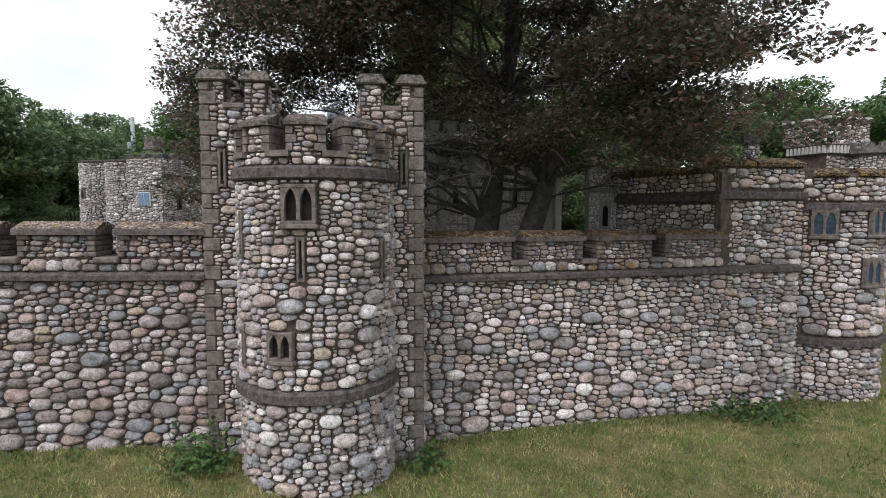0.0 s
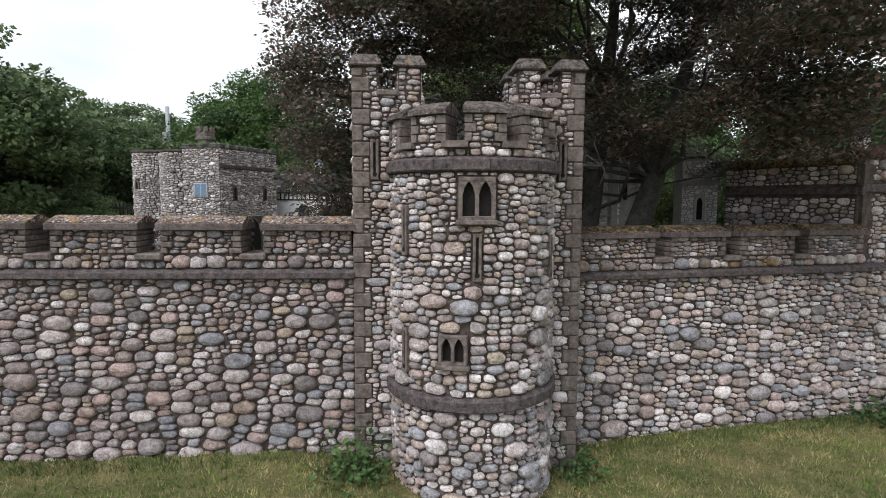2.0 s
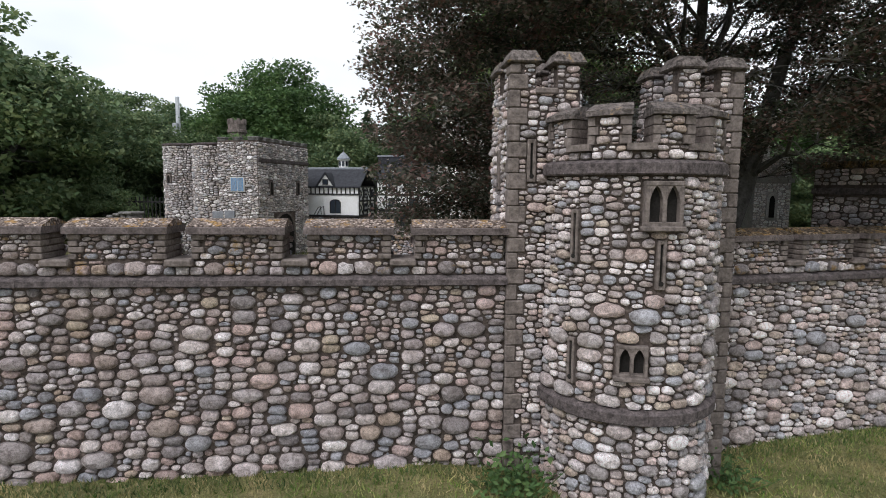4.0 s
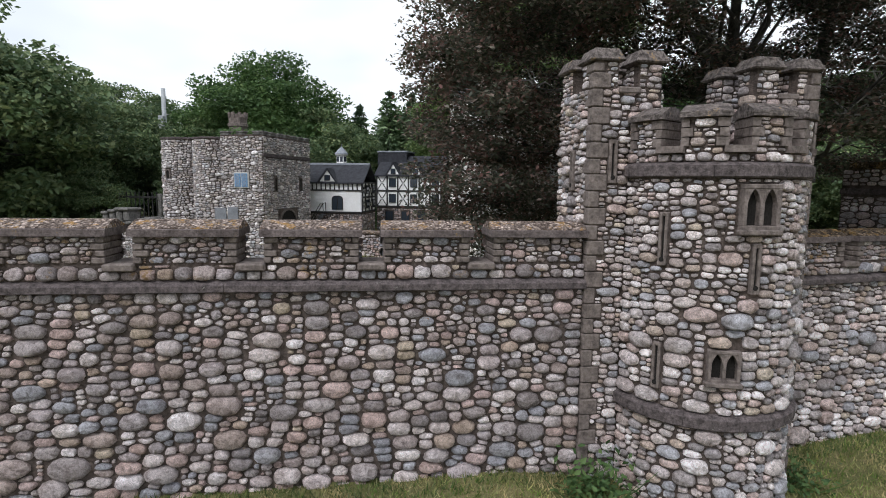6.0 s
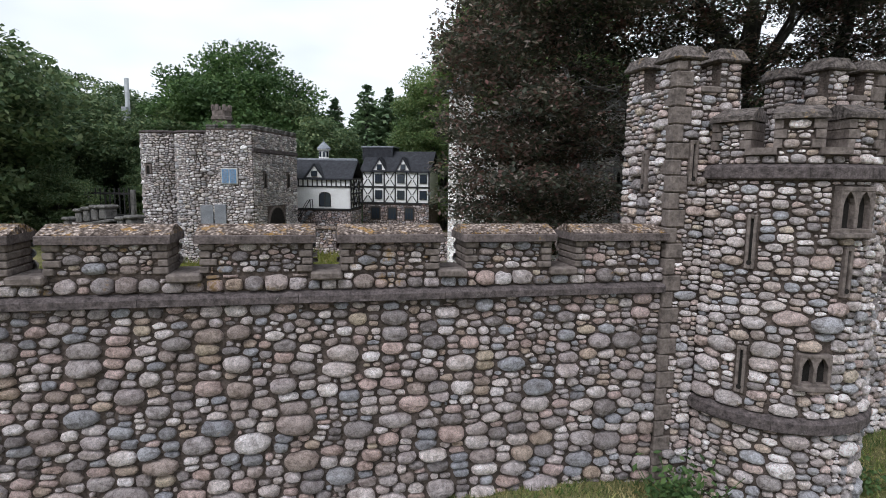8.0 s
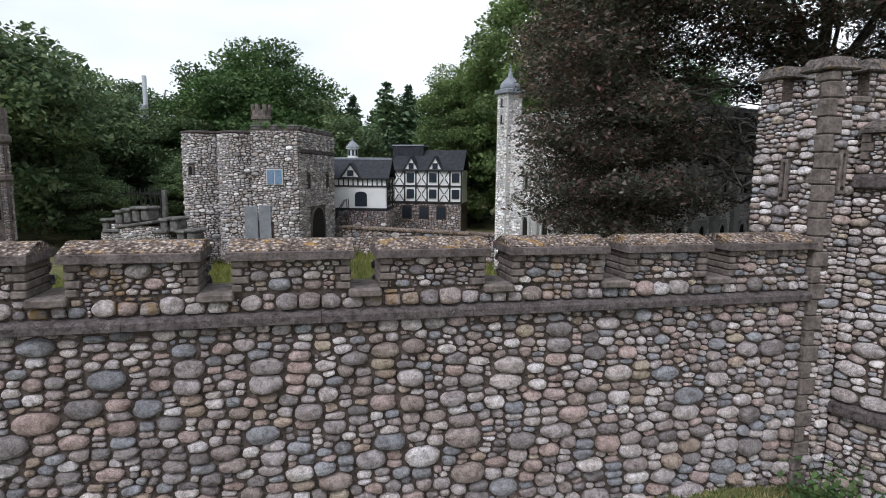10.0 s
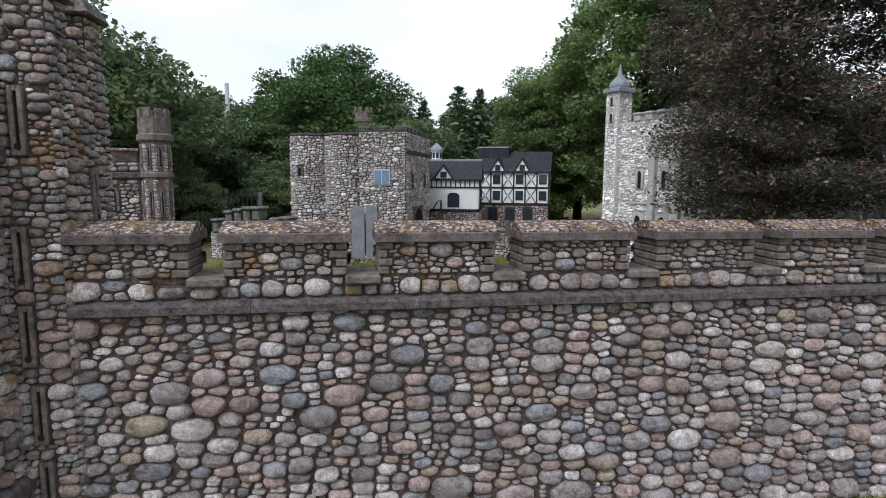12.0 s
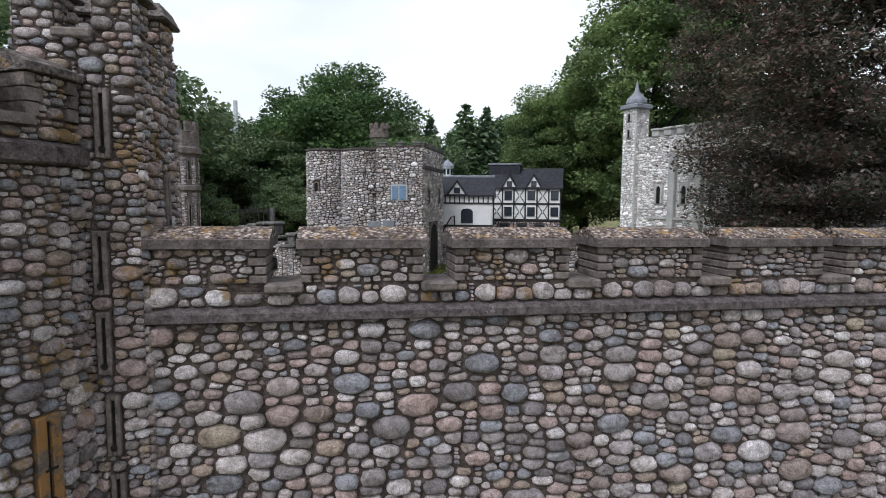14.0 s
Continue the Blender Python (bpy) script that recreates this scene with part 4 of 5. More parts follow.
for x, y, h, r, s in ((-14.7, 23.2, 6.3, 2.6, 71), (-13.9, 23.9, 6.2, 2.4, 72), (-11.9, 23.2, 5.6, 2.5, 73), (-27.2, 26.5, 7.1, 1.7, 74), (-16.6, 24.0, 5.8, 1.9, 75), (-22.4, 24.0, 6.6, 1.6, 76)):
    spruce("dark green spruce with a pointed top in the wood", x, y, 0.6, h, r, s)

# ---- grass ----


def grass(name, label, seed, count, area, high, mat, keep, width=0.006):
    rng = np.random.default_rng(seed)
    x = rng.uniform(area[0], area[1], count)
    y = rng.uniform(area[2], area[3], count)
    p = [(a, b) for a, b in zip(x.tolist(), y.tolist()) if keep(a, b)]
    z = np.array([ground_height(a, b) for a, b in p])
    p = np.column_stack([np.array(p), z - 0.005])
    n = len(p)
    a = rng.uniform(0, 2 * np.pi, n)
    d = np.column_stack([np.cos(a), np.sin(a), np.zeros(n)]) * width * rng.uniform(0.7, 1.5, n)[:, None]
    tip = np.column_stack([rng.normal(0, 0.45, n), rng.normal(0, 0.45, n), np.ones(n)]) * (high * rng.uniform(0.35, 1.2, n))[:, None]
    v = np.stack([p - d, p + d, p + tip], 1).reshape(-1, 3)
    raw(name, v.tolist(), np.arange(3 * n).reshape(-1, 3).tolist(), mat, None, label, kind="stuff")


grass("lawn_grass", "mown green and straw-coloured lawn grass", 81, 330000, (-12.5, 5.5, -3.5, 10.0), 0.055, M_GRASS, lambda x, y: -2.6 - 2.6 * ((7.3 * x + 3.1 * y) * 91.7 % 1.0) < inward(x, y) < -0.02)
grass("yard_grass", "tall yellow-green grass in the castle yard", 82, 45000, (-17, -4.8, 3.5, 15), 0.2, M_TALL, lambda x, y: inward(x, y) > 0.6, 0.009)
grass("rank_grass", "longer dark grass along the foot of the walls", 83, 150000, (-9.5, 4.5, 0.8, 9.5), 0.07, M_RANK, lambda x, y: -0.3 < inward(x, y) < -0.02, 0.005)

# ---- model buildings in the yard ----


def arch_outline(w, spring, top, n=6):
    pts = [(-w / 2, 0), (w / 2, 0), (w / 2, spring)]
    for i in range(1, n):
        f = i / n
        pts.append((w / 2 * math.cos(f * math.pi / 2) ** 0.8, spring + (top - spring) * math.sin(f * math.pi / 2)))
    pts.append((0, top))
    for i in range(n - 1, 0, -1):
        f = i / n
        pts.append((-w / 2 * math.cos(f * math.pi / 2) ** 0.8, spring + (top - spring) * math.sin(f * math.pi / 2)))
    pts.append((-w / 2, spring))
    return pts


def opening(name, parent, m, w, spring, top, trim, rim=0.05, dark=None, deep=0.03):
    """A trimmed arched opening on a face: a proud rim round a recessed pane, near black for the shade within unless
    dark is given.
    """
    inner, outer = arch_outline(w, spring, top), arch_outline(w + 2 * rim, spring, top + rim)
    bm = bmesh.new()
    n = len(inner)
    rings = [[bm.verts.new((x, y, z)) for x, z in o] for o, y in ((inner, 0.02), (inner, -deep), (outer, -deep), (outer, 0.02))]
    for a, b in zip(rings, rings[1:]):
        for i in range(n):
            j = (i + 1) % n
            bm.faces.new((a[i], a[j], b[j], b[i]))
    bm.transform(m)
    o = part(name, bm, trim, parent)
    # one flat face; its default black stands in for the unlit interior
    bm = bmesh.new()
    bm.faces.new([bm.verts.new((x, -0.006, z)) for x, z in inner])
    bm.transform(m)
    part("pane", bm, dark or M_INNER_SHADE, o)
    return o


def crenels(parent, m, length, z, h, wd, gap, thick, mat, cap=None):
    """Merlons in a row along x."""
    n = max(1, int((length + gap) / (wd + gap)))
    step = (length - wd) / max(n - 1, 1)
    for i in range(n):
        x = i * step if n > 1 else (length - wd) / 2
        box("merlon", (x, x + wd), (0, thick), (z, z + h), mat, parent, 0.006, m)
        if cap:
            box("coping", (x - 0.015, x + wd + 0.015), (-0.02, thick + 0.02), (z + h, z + h + 0.045), cap, parent, 0.01, m)


def gatehouse():
    """The round-fronted stone gatehouse with a blue lattice window."""
    g = root("gatehouse", pose(-15.95, 10.96, 0.18, 0, 0, 5) @ Matrix.Diagonal((0.87, 0.86, 0.88, 1)), "small-scale grey stone gatehouse with round fronts and a blue lattice window", "building")
    z0, z1 = 0.2, 3.98
    sweep("round_tower", [(0.05, z0), (0.56, z0), (0.56, z1), (0.05, z1)], (0.55, 0.55), -180, 180, 30, M_MORTAR, g)
    sweep("round_tower", [(0.05, z0), (0.64, z0), (0.64, z1), (0.05, z1)], (1.66, 0.62), -180, 180, 30, M_MORTAR, g)
    box("gate_block", (2.22, 3.56), (0.0, 2.9), (z0, z1 + 0.1), M_MORTAR, g, 0.0)
    box("rear_block", (0.25, 2.3), (0.6, 2.9), (z0, z1 - 0.05), M_MORTAR, g, 0.0)
    wz = 2.62
    holes = [(0.42, 0.92, wz - 0.03, wz + 0.42), (0.15, 0.6, 0.7, 1.6)]
    arcs = [(-0.2, 0.02, 2.84, 3.13)]
    gate = [(0.75, 2.0, 0.2, 1.98)]
    sets = [
        (lay_stones(101, [(-1.0, 0.75, 0.4, z1 - 0.02)], 0.055, arcs), round_face(0.55, 0.55, 0.572)),
        (lay_stones(102, [(-0.7, 0.62, 0.4, z1 - 0.02)], 0.055), round_face(1.66, 0.62, 0.652)),
        (lay_stones(103, [(0.0, 1.34, 0.4, z1 + 0.05)], 0.056, [(a, b, c, d) for a, b, c, d in holes]), flat(2.22, -0.012)),
        (lay_stones(104, [(0.0, 2.9, 0.4, 3.45), (0.0, 2.9, 3.56, z1 + 0.05)], 0.056, gate + [(0.55, 0.75, 2.5, 2.95), (2.1, 2.3, 2.5, 2.95)]), flat(3.572, 0.0, 90)),
        (lay_stones(105, [(0.0, 2.3, 0.4, z1 - 0.08)], 0.06), flat(0.238, 2.9, -90)),
    ]
    set_stones(sets, g, 120, lambda u, v, i: abs(v - 3.0) + i * 0.05, M_STONE_GREY, M_STONES_GREY)
    for c, r in (((0.55, 0.55), 0.6), ((1.66, 0.62), 0.68)):
        sweep("coping", [(r - 0.12, z1), (r, z1), (r, z1 + 0.045), (r - 0.12, z1 + 0.06)], c, -180, 180, 28, M_CORNICE, g)
    box("string_course", (3.55, 3.61), (-0.02, 2.92), (3.46, 3.55), M_CORNICE, g, 0.01)
    crenels(g, pose(2.25, -0.02, 0), 1.28, z1 + 0.09, 0.06, 0.26, 0.12, 0.14, M_CAP_GREY, M_CAP_GREY)
    crenels(g, pose(3.58, 0.0, 0, 0, 0, 90), 2.85, z1 + 0.09, 0.06, 0.26, 0.14, 0.14, M_CAP_GREY, M_CAP_GREY)
    # lattice window
    m = pose(2.22, -0.012, 0) @ pose(0.67, -0.02, wz)
    box("window_frame", (-0.24, 0.24), (-0.02, 0.03), (-0.03, 0.41), M_TRIM, g, 0.008, m)
    for k in (-1, 1):
        pane = box("pane", (k * 0.11 - 0.095, k * 0.11 + 0.095), (-0.034, -0.021), (0.0, 0.38), M_BLUE, g, 0.003, m)
        bm = bmesh.new()
        for i in range(4):
            for s in (-1, 1):
                add_box(bm, (-0.07, 0.07), (-0.042, -0.035), (-0.006, 0.006), 0, m @ pose(k * 0.11, 0, 0.05 + 0.093 * i, 0, 38 * s, 0))
        part("lattice", bm, M_LEAD, pane)
    opening("window", g, pose(0.55, 0.55, 0, 0, 0, -8) @ pose(0, -0.575, 2.86), 0.12, 0.13, 0.22, M_DRESSED, 0.03)
    opening("gateway", g, pose(3.57, 1.38, 0.3, 0, 0, 90), 1.1, 0.95, 1.62, M_DRESSED, 0.06)
    for y in (0.65, 2.2):
        opening("window", g, pose(3.575, y, 2.52, 0, 0, 90), 0.14, 0.3, 0.38, M_DRESSED, 0.025)
    box("board", (2.42, 2.76), (-0.06, -0.03), (0.55, 2.05), M_BOARD, g, 0.006)
    box("board", (2.0, 2.38), (-0.06, -0.03), (0.55, 2.02), M_BOARD, g, 0.006)
    # roof turret
    sweep("turret", [(0.02, 3.9), (0.27, 3.9), (0.27, 4.42), (0.31, 4.45), (0.31, 4.53), (0.28, 4.55), (0.28, 4.72), (0.02, 4.72)], (1.85, 1.5), -180, 180, 8, M_DRESSED, g)
    for i in range(8):
        a = radians(45 * i)
        box("merlon", (-0.05, 0.05), (-0.03, 0.03), (4.7, 4.87), M_DRESSED, g, 0.006, pose(1.85, 1.5, 0) @ pose(0.26 * math.sin(a), -0.26 * math.cos(a), 0, 0, 0, 45 * i))
    rng = np.random.default_rng(7)
    p = rng.normal(0, 1, (700, 3)) * np.array((0.45, 0.4, 0.07)) + np.array((2.3, 1.3, 4.2))
    v, f = leaves(rng, p, 0.06)
    tr = root("roof_weeds", g.matrix_world.copy(), "green weeds growing on the gatehouse roof", "weeds")
    raw("foliage", v.tolist(), f.tolist(), M_GREEN, tr)


gatehouse()


def timber_front(h, m, length, z0, z1, storeys, bays, windows=True):
    """White panels with black posts, rails and braces on a face along x."""
    box("panel", (0, length), (0.0, 0.04), (z0, z1), M_WHITE, h, 0.0, m)
    for i in range(storeys + 1):
        z = z0 + (z1 - z0) * i / storeys
        box("rail", (-0.01, length + 0.01), (-0.025, 0.0), (z - 0.03, z + 0.03), M_TIMBER, h, 0.004, m)
    step = length / bays
    for i in range(bays + 1):
        box("post", (i * step - 0.028, i * step + 0.028), (-0.028, 0.0), (z0, z1), M_TIMBER, h, 0.004, m)
    sh = (z1 - z0) / storeys
    for s in range(storeys):
        for i in range(bays):
            cx, cz = (i + 0.5) * step, z0 + (s + 0.5) * sh
            if windows and i % 2 == 1 or bays < 4 and windows:
                w = box("window_frame", (cx - 0.15, cx + 0.15), (-0.035, 0.0), (cz - 0.14, cz + 0.16), M_TIMBER, h, 0.004, m)
                for k in range(3):
                    box("pane", (cx - 0.13 + 0.09 * k, cx - 0.13 + 0.09 * k + 0.075), (-0.038, -0.034), (cz - 0.12, cz + 0.14), M_GLASS, w, 0.0, m)
            else:
                bm = bmesh.new()
                for sgn in (-1, 1):
                    for up in (-1, 1):
                        add_box(bm, (-0.015, 0.015), (-0.02, 0.0), (-sh * 0.27, sh * 0.27), 0, m @ pose(cx + sgn * step * 0.25, 0, cz + up * sh * 0.24, 0, sgn * up * 38, 0))
                part("brace", bm, M_TIMBER, h)


def gable_roof(h, m, x, y, z, ridge, over=0.08):
    """A pitched roof with its ridge along x."""
    my = (y[0] + y[1]) / 2
    o = [(y[0] - over, z - 0.05), (y[0] - over, z), (my, ridge), (y[1] + over, z), (y[1] + over, z - 0.05), (my, ridge - 0.07)]
    prism("roof", o, (x[0] - over, x[1] + over), M_SLATE, h, "dark slate roof", m)


def dormer(h, m, w, z, top):
    """A gable facing along -y over a front, with white timbered infill."""
    bm = bmesh.new()
    f = [bm.verts.new(c) for c in ((-w / 2, -0.02, z), (w / 2, -0.02, z), (0, -0.02, top))]
    b = [bm.verts.new(c) for c in ((-w / 2, 0.5, z), (w / 2, 0.5, z), (0, 0.5, top))]
    bm.faces.new(f)
    bm.faces.new(b[::-1])
    for i in range(3):
        j = (i + 1) % 3
        bm.faces.new((f[i], b[i], b[j], f[j]))
    bm.transform(m)
    part("gable", bm, M_WHITE, h)
    ang = math.degrees(math.atan2(top - z, w / 2))
    ln = math.hypot(w / 2, top - z) + 0.06
    for s in (-1, 1):
        mm = m @ pose(s * (w / 2 + 0.03), 0, z - 0.03, 0, s * (90 - ang) * -1, 0)
        box("bargeboard", (-0.03, 0.03), (-0.06, 0.5), (0, ln), M_SLATE, h, 0.0, mm)
    w_ = box("window_frame", (-w * 0.17, w * 0.17), (-0.045, -0.02), (z + 0.03, z + (top - z) * 0.52), M_TIMBER, h, 0.003, m)
    box("pane", (-w * 0.14, w * 0.14), (-0.05, -0.044), (z + 0.05, z + (top - z) * 0.48), M_GLASS, w_, 0.0, m)


def cottage():
    c = root("timbered_cottage", pose(-13.95, 14.04, 0.16, 0, 0, 10) @ Matrix.Scale(0.85, 4), "black-and-white timbered cottage with slate roofs", "building")
    L, D = 2.6, 1.7
    box("stone_base", (0, L), (0.02, D), (0.3, 1.86), M_MORTAR, c, 0.0)
    st = [(lay_stones(121, [(0, L, 0.6, 1.8)], 0.05), flat(0, 0.012)), (lay_stones(122, [(0, D, 0.6, 1.8)], 0.05), flat(L + 0.008, 0, 90))]
    set_stones(st, c, 0, lambda u, v, i: 0)
    box("wall", (0, L), (0.0, D), (1.86, 2.9), M_WHITE, c, 0.0)
    box("sill_beam", (-0.02, L + 0.02), (-0.035, 0.0), (1.83, 1.89), M_TIMBER, c, 0.004)
    box("rail", (-0.02, L + 0.02), (-0.03, 0.0), (2.60, 2.65), M_TIMBER, c, 0.004)
    n = 17
    for i in range(n):
        x = L * i / (n - 1)
        box("stud", (x - 0.02, x + 0.02), (-0.028, 0.0), (2.65, 2.88), M_TIMBER, c, 0.003)
    box("rail", (-0.02, L + 0.02), (-0.03, 0.0), (2.87, 2.93), M_TIMBER, c, 0.004)
    o = opening("window", c, pose(1.72, 0, 1.95), 0.36, 0.36, 0.47, M_TIMBER, 0.025, M_GLASS, 0.025)
    box("mullion", (1.71, 1.73), (-0.03, -0.01), (1.95, 2.4), M_TIMBER, o, 0.0)
    timber_front(c, pose(L + 0.004, 0, 0, 0, 0, 90), D, 1.88, 2.9, 2, 4)
    gable_roof(c, pose(0, 0, 0), (0, L), (0, D), 2.9, 3.56)
    dormer(c, pose(1.38, -0.03, 0), 0.62, 2.93, 3.36)
    box("ridge", (0.0, L + 0.05), (D / 2 - 0.04, D / 2 + 0.04), (3.52, 3.6), M_LEAD, c, 0.01)
    # outside stair with a hand rail
    bm = bmesh.new()
    for i in range(7):
        add_box(bm, (0.78 + 0.07 * i, 0.86 + 0.07 * i), (-0.32, -0.04), (1.15 + 0.1 * i, 1.2 + 0.1 * i), 0.004)
    part("stair", bm, M_BOARD, c)
    for y in (-0.32, -0.06):
        v, f = tube([(0.75, y, 1.4), (1.2, y, 2.15), (1.3, y, 2.2), (1.32, y, 1.85)], [0.014] * 4, 5)
        raw("hand_rail", v, f, M_TIMBER, c)
    # the rear range
    r = root("timbered_house", pose(-12.20, 16.40, -0.06, 0, 0, 3) @ Matrix.Diagonal((0.8, 0.8, 0.95, 1)), "black-and-white timbered house on a stone storey with dark slate roofs", "building")
    L = 2.75
    box("stone_storey", (0, L), (0.02, 1.8), (0.3, 2.0), M_MORTAR, r, 0.0)
    set_stones([(lay_stones(123, [(0, L, 0.7, 1.96)], 0.05, [(0.35, 0.75, 1.45, 1.9), (1.05, 1.45, 1.45, 1.9), (1.75, 2.15, 1.45, 1.9)]), flat(0, 0.012))], r, 0, lambda u, v, i: 0)
    for x in (0.55, 1.25, 1.95):
        w = box("window_frame", (x - 0.17, x + 0.17), (-0.02, 0.03), (1.47, 1.87), M_TIMBER, r, 0.004)
        for k in range(3):
            box("pane", (x - 0.15 + 0.105 * k, x - 0.15 + 0.105 * k + 0.085), (-0.024, -0.019), (1.5, 1.84), M_GLASS, w, 0.0)
    box("wall", (0, L), (0.04, 1.8), (2.0, 3.1), M_WHITE, r, 0.0)
    timber_front(r, pose(0, 0, 0), L, 2.02, 3.1, 2, 6)
    gable_roof(r, pose(0, 0, 0), (0, L), (0, 1.8), 3.1, 3.78)
    dormer(r, pose(0.73, -0.03, 0), 0.6, 3.1, 3.52)
    dormer(r, pose(1.70, -0.03, 0), 0.6, 3.1, 3.52)
    # octagonal lantern on the hipped roof of the end bay
    lx, ly = -2.05, 1.0
    box("end_bay", (lx - 0.7, lx + 0.7), (ly - 0.6, ly + 0.5), (0.3, 3.1), M_WHITE, r, 0.0)
    sweep("end_roof", [(0.0, 3.1), (1.0, 3.1), (0.32, 3.5), (0.0, 3.5)], (lx, ly), -135, 225, 4, M_SLATE, r)
    lan = sweep("roof_lantern", [(0.0, 3.4), (0.26, 3.4), (0.26, 3.52), (0.22, 3.54), (0.22, 3.8), (0.29, 3.82), (0.29, 3.86), (0.0, 3.86)], (lx, ly), -180, 180, 8, M_WHITE, r, "white octagonal lantern")
    for q in range(8):
        box("pane", (-0.055, 0.055), (-0.006, 0.0), (3.58, 3.77), M_GLASS, lan, 0.0, pose(lx, ly, 0, 0, 0, 45 * q + 22.5) @ pose(0, -0.208, 0))
    sweep("lantern_cap", [(0.0, 3.85), (0.31, 3.85), (0.3, 3.89), (0.18, 4.0), (0.08, 4.08), (0.02, 4.12), (0.0, 4.25)], (lx, ly), -180, 180, 8, M_LEAD, r)
    box("roof_platform", (-0.2, 1.1), (0.6, 1.6), (3.45, 3.9), M_SLATE, r, 0.01)
    box("platform_rail", (-0.23, 1.13), (0.57, 1.63), (3.9, 3.95), M_LEAD, r, 0.006)


cottage()


def keep():
    """The tall white-stone keep, with corner turrets and domes."""
    k = root("stone_keep", pose(-8.33, 12.09, -0.05, 0, 0, -46) @ Matrix.Diagonal((1.15, 1.15, 0.98, 1)), "tall pale stone keep with lead-domed corner turrets", "building")
    L, D, z1 = 3.7, 3.6, 4.02
    box("keep_body", (0.1, L - 0.1), (0.1, D - 0.1), (0.2, z1), M_PALE_MORTAR, k, 0.0)
    sets = []
    for side, (m, n) in enumerate(((pose(0, 0.09, 0), L), (pose(L - 0.09, 0, 0, 0, 0, 90), D))):
        win, xs = [], [0.85 + 0.56 * i for i in range(5)]
        for x in xs:
            win += [(x - 0.16, x + 0.16, 1.35, 2.05), (x - 0.11, x + 0.11, 2.5, 3.0), (x + 0.22, x + 0.4, 0.3, 3.6)]
            opening("window", k, m @ pose(x, 0, 1.4), 0.16, 0.35, 0.55, M_TRIM, 0.06)
            opening("window", k, m @ pose(x, 0, 2.55), 0.1, 0.28, 0.38, M_TRIM, 0.04)
            opening("window", k, m @ pose(x, 0, 0.75), 0.1, 0.2, 0.3, M_TRIM, 0.035)
            box("pilaster", (x + 0.24, x + 0.38), (-0.07, 0.03), (0.2, 3.5), M_TRIM, k, 0.012, m)
        place = (lambda u, v, h, m=m: tuple(m @ Vector((u, -h, v))))
        sets.append((lay_stones(131 + side, [(0.32, n - 0.6, 0.7, z1 - 0.02)], 0.036, win), place))
        box("string_course", (0.6, n - 0.6), (-0.04, 0.03), (2.2, 2.25), M_TRIM, k, 0.006, m)
        crenels(k, m @ pose(0.65, -0.03, 0), n - 1.3, z1, 0.13, 0.16, 0.12, 0.2, M_PALE_MORTAR, M_TRIM)
    for tx, ty in ((0.0, 0.0), (0.0, D - 0.32)):
        box("turret", (tx, tx + 0.32), (ty, ty + 0.32), (0.2, 4.72), M_PALE_MORTAR, k, 0.0)
        hole = [(0.08, 0.24, 4.0, 4.3), (0.08, 0.24, 4.4, 4.66)]
        seed = 140 + int(tx * 3 + ty * 5)
        sets.append((lay_stones(seed, [(0.0, 0.32, 0.7, 4.68)], 0.034, hole), flat(tx, ty - 0.01)))
        sets.append((lay_stones(seed + 1, [(0.0, 0.32, 0.7, 4.68)], 0.034), flat(tx - 0.01, ty + 0.32, -90)))
        sets.append((lay_stones(seed + 2, [(0.0, 0.32, 0.7, 4.68)], 0.034), flat(tx + 0.33, ty, 90)))
        for z, h in ((4.05, 0.2), (4.42, 0.2)):
            opening("window", k, pose(tx + 0.16, ty - 0.01, z), 0.07, 0.12, h - 0.02, M_TRIM, 0.025)
        box("cornice", (tx - 0.06, tx + 0.38), (ty - 0.06, ty + 0.38), (4.7, 4.8), M_LEAD, k, 0.015)
        sweep("dome", [(0.0, 4.78), (0.19, 4.78), (0.2, 4.85), (0.18, 4.94), (0.11, 5.02), (0.05, 5.1), (0.025, 5.24), (0.0, 5.38)], (tx + 0.16, ty + 0.16), -180, 180, 16, M_LEAD, k, "grey lead dome", True)
        for i in range(4):
            qx, qy = (tx + 0.02, tx + 0.24)[i % 2], (ty + 0.02, ty + 0.24)[i // 2]
            box("quoin_strip", (qx - 0.03, qx + 0.1), (qy - 0.035, qy + 0.1), (0.4, 4.7), M_TRIM, k, 0.01)
    set_stones(sets, k, 0, lambda u, v, i: 0, None, M_STONES_PALE)
    s = root("small_turret", pose(-1.63, 11.1, 0.16, 0, 0, 12), "pale crenellated stone turret beside the keep", "building")
    box("body", (-0.3, 0.3), (-0.3, 0.3), (0.3, 3.0), M_PALE_MORTAR, s, 0.0)
    set_stones([(lay_stones(141, [(-0.3, 0.3, 0.8, 2.55), (-0.3, 0.3, 2.65, 2.98)], 0.034, [(-0.09, 0.09, 1.9, 2.4)]), flat(0, -0.305))], s, 0, lambda u, v, i: 0, None, M_STONES_PALE)
    opening("window", s, pose(0, -0.305, 1.95), 0.1, 0.25, 0.38, M_TRIM, 0.04)
    box("string_course", (-0.34, 0.34), (-0.34, 0.34), (2.56, 2.63), M_TRIM, s, 0.01)
    crenels(s, pose(-0.33, -0.33, 0), 0.32, 3.0, 0.16, 0.16, 0.09, 0.12, M_TRIM, M_TRIM)


keep()


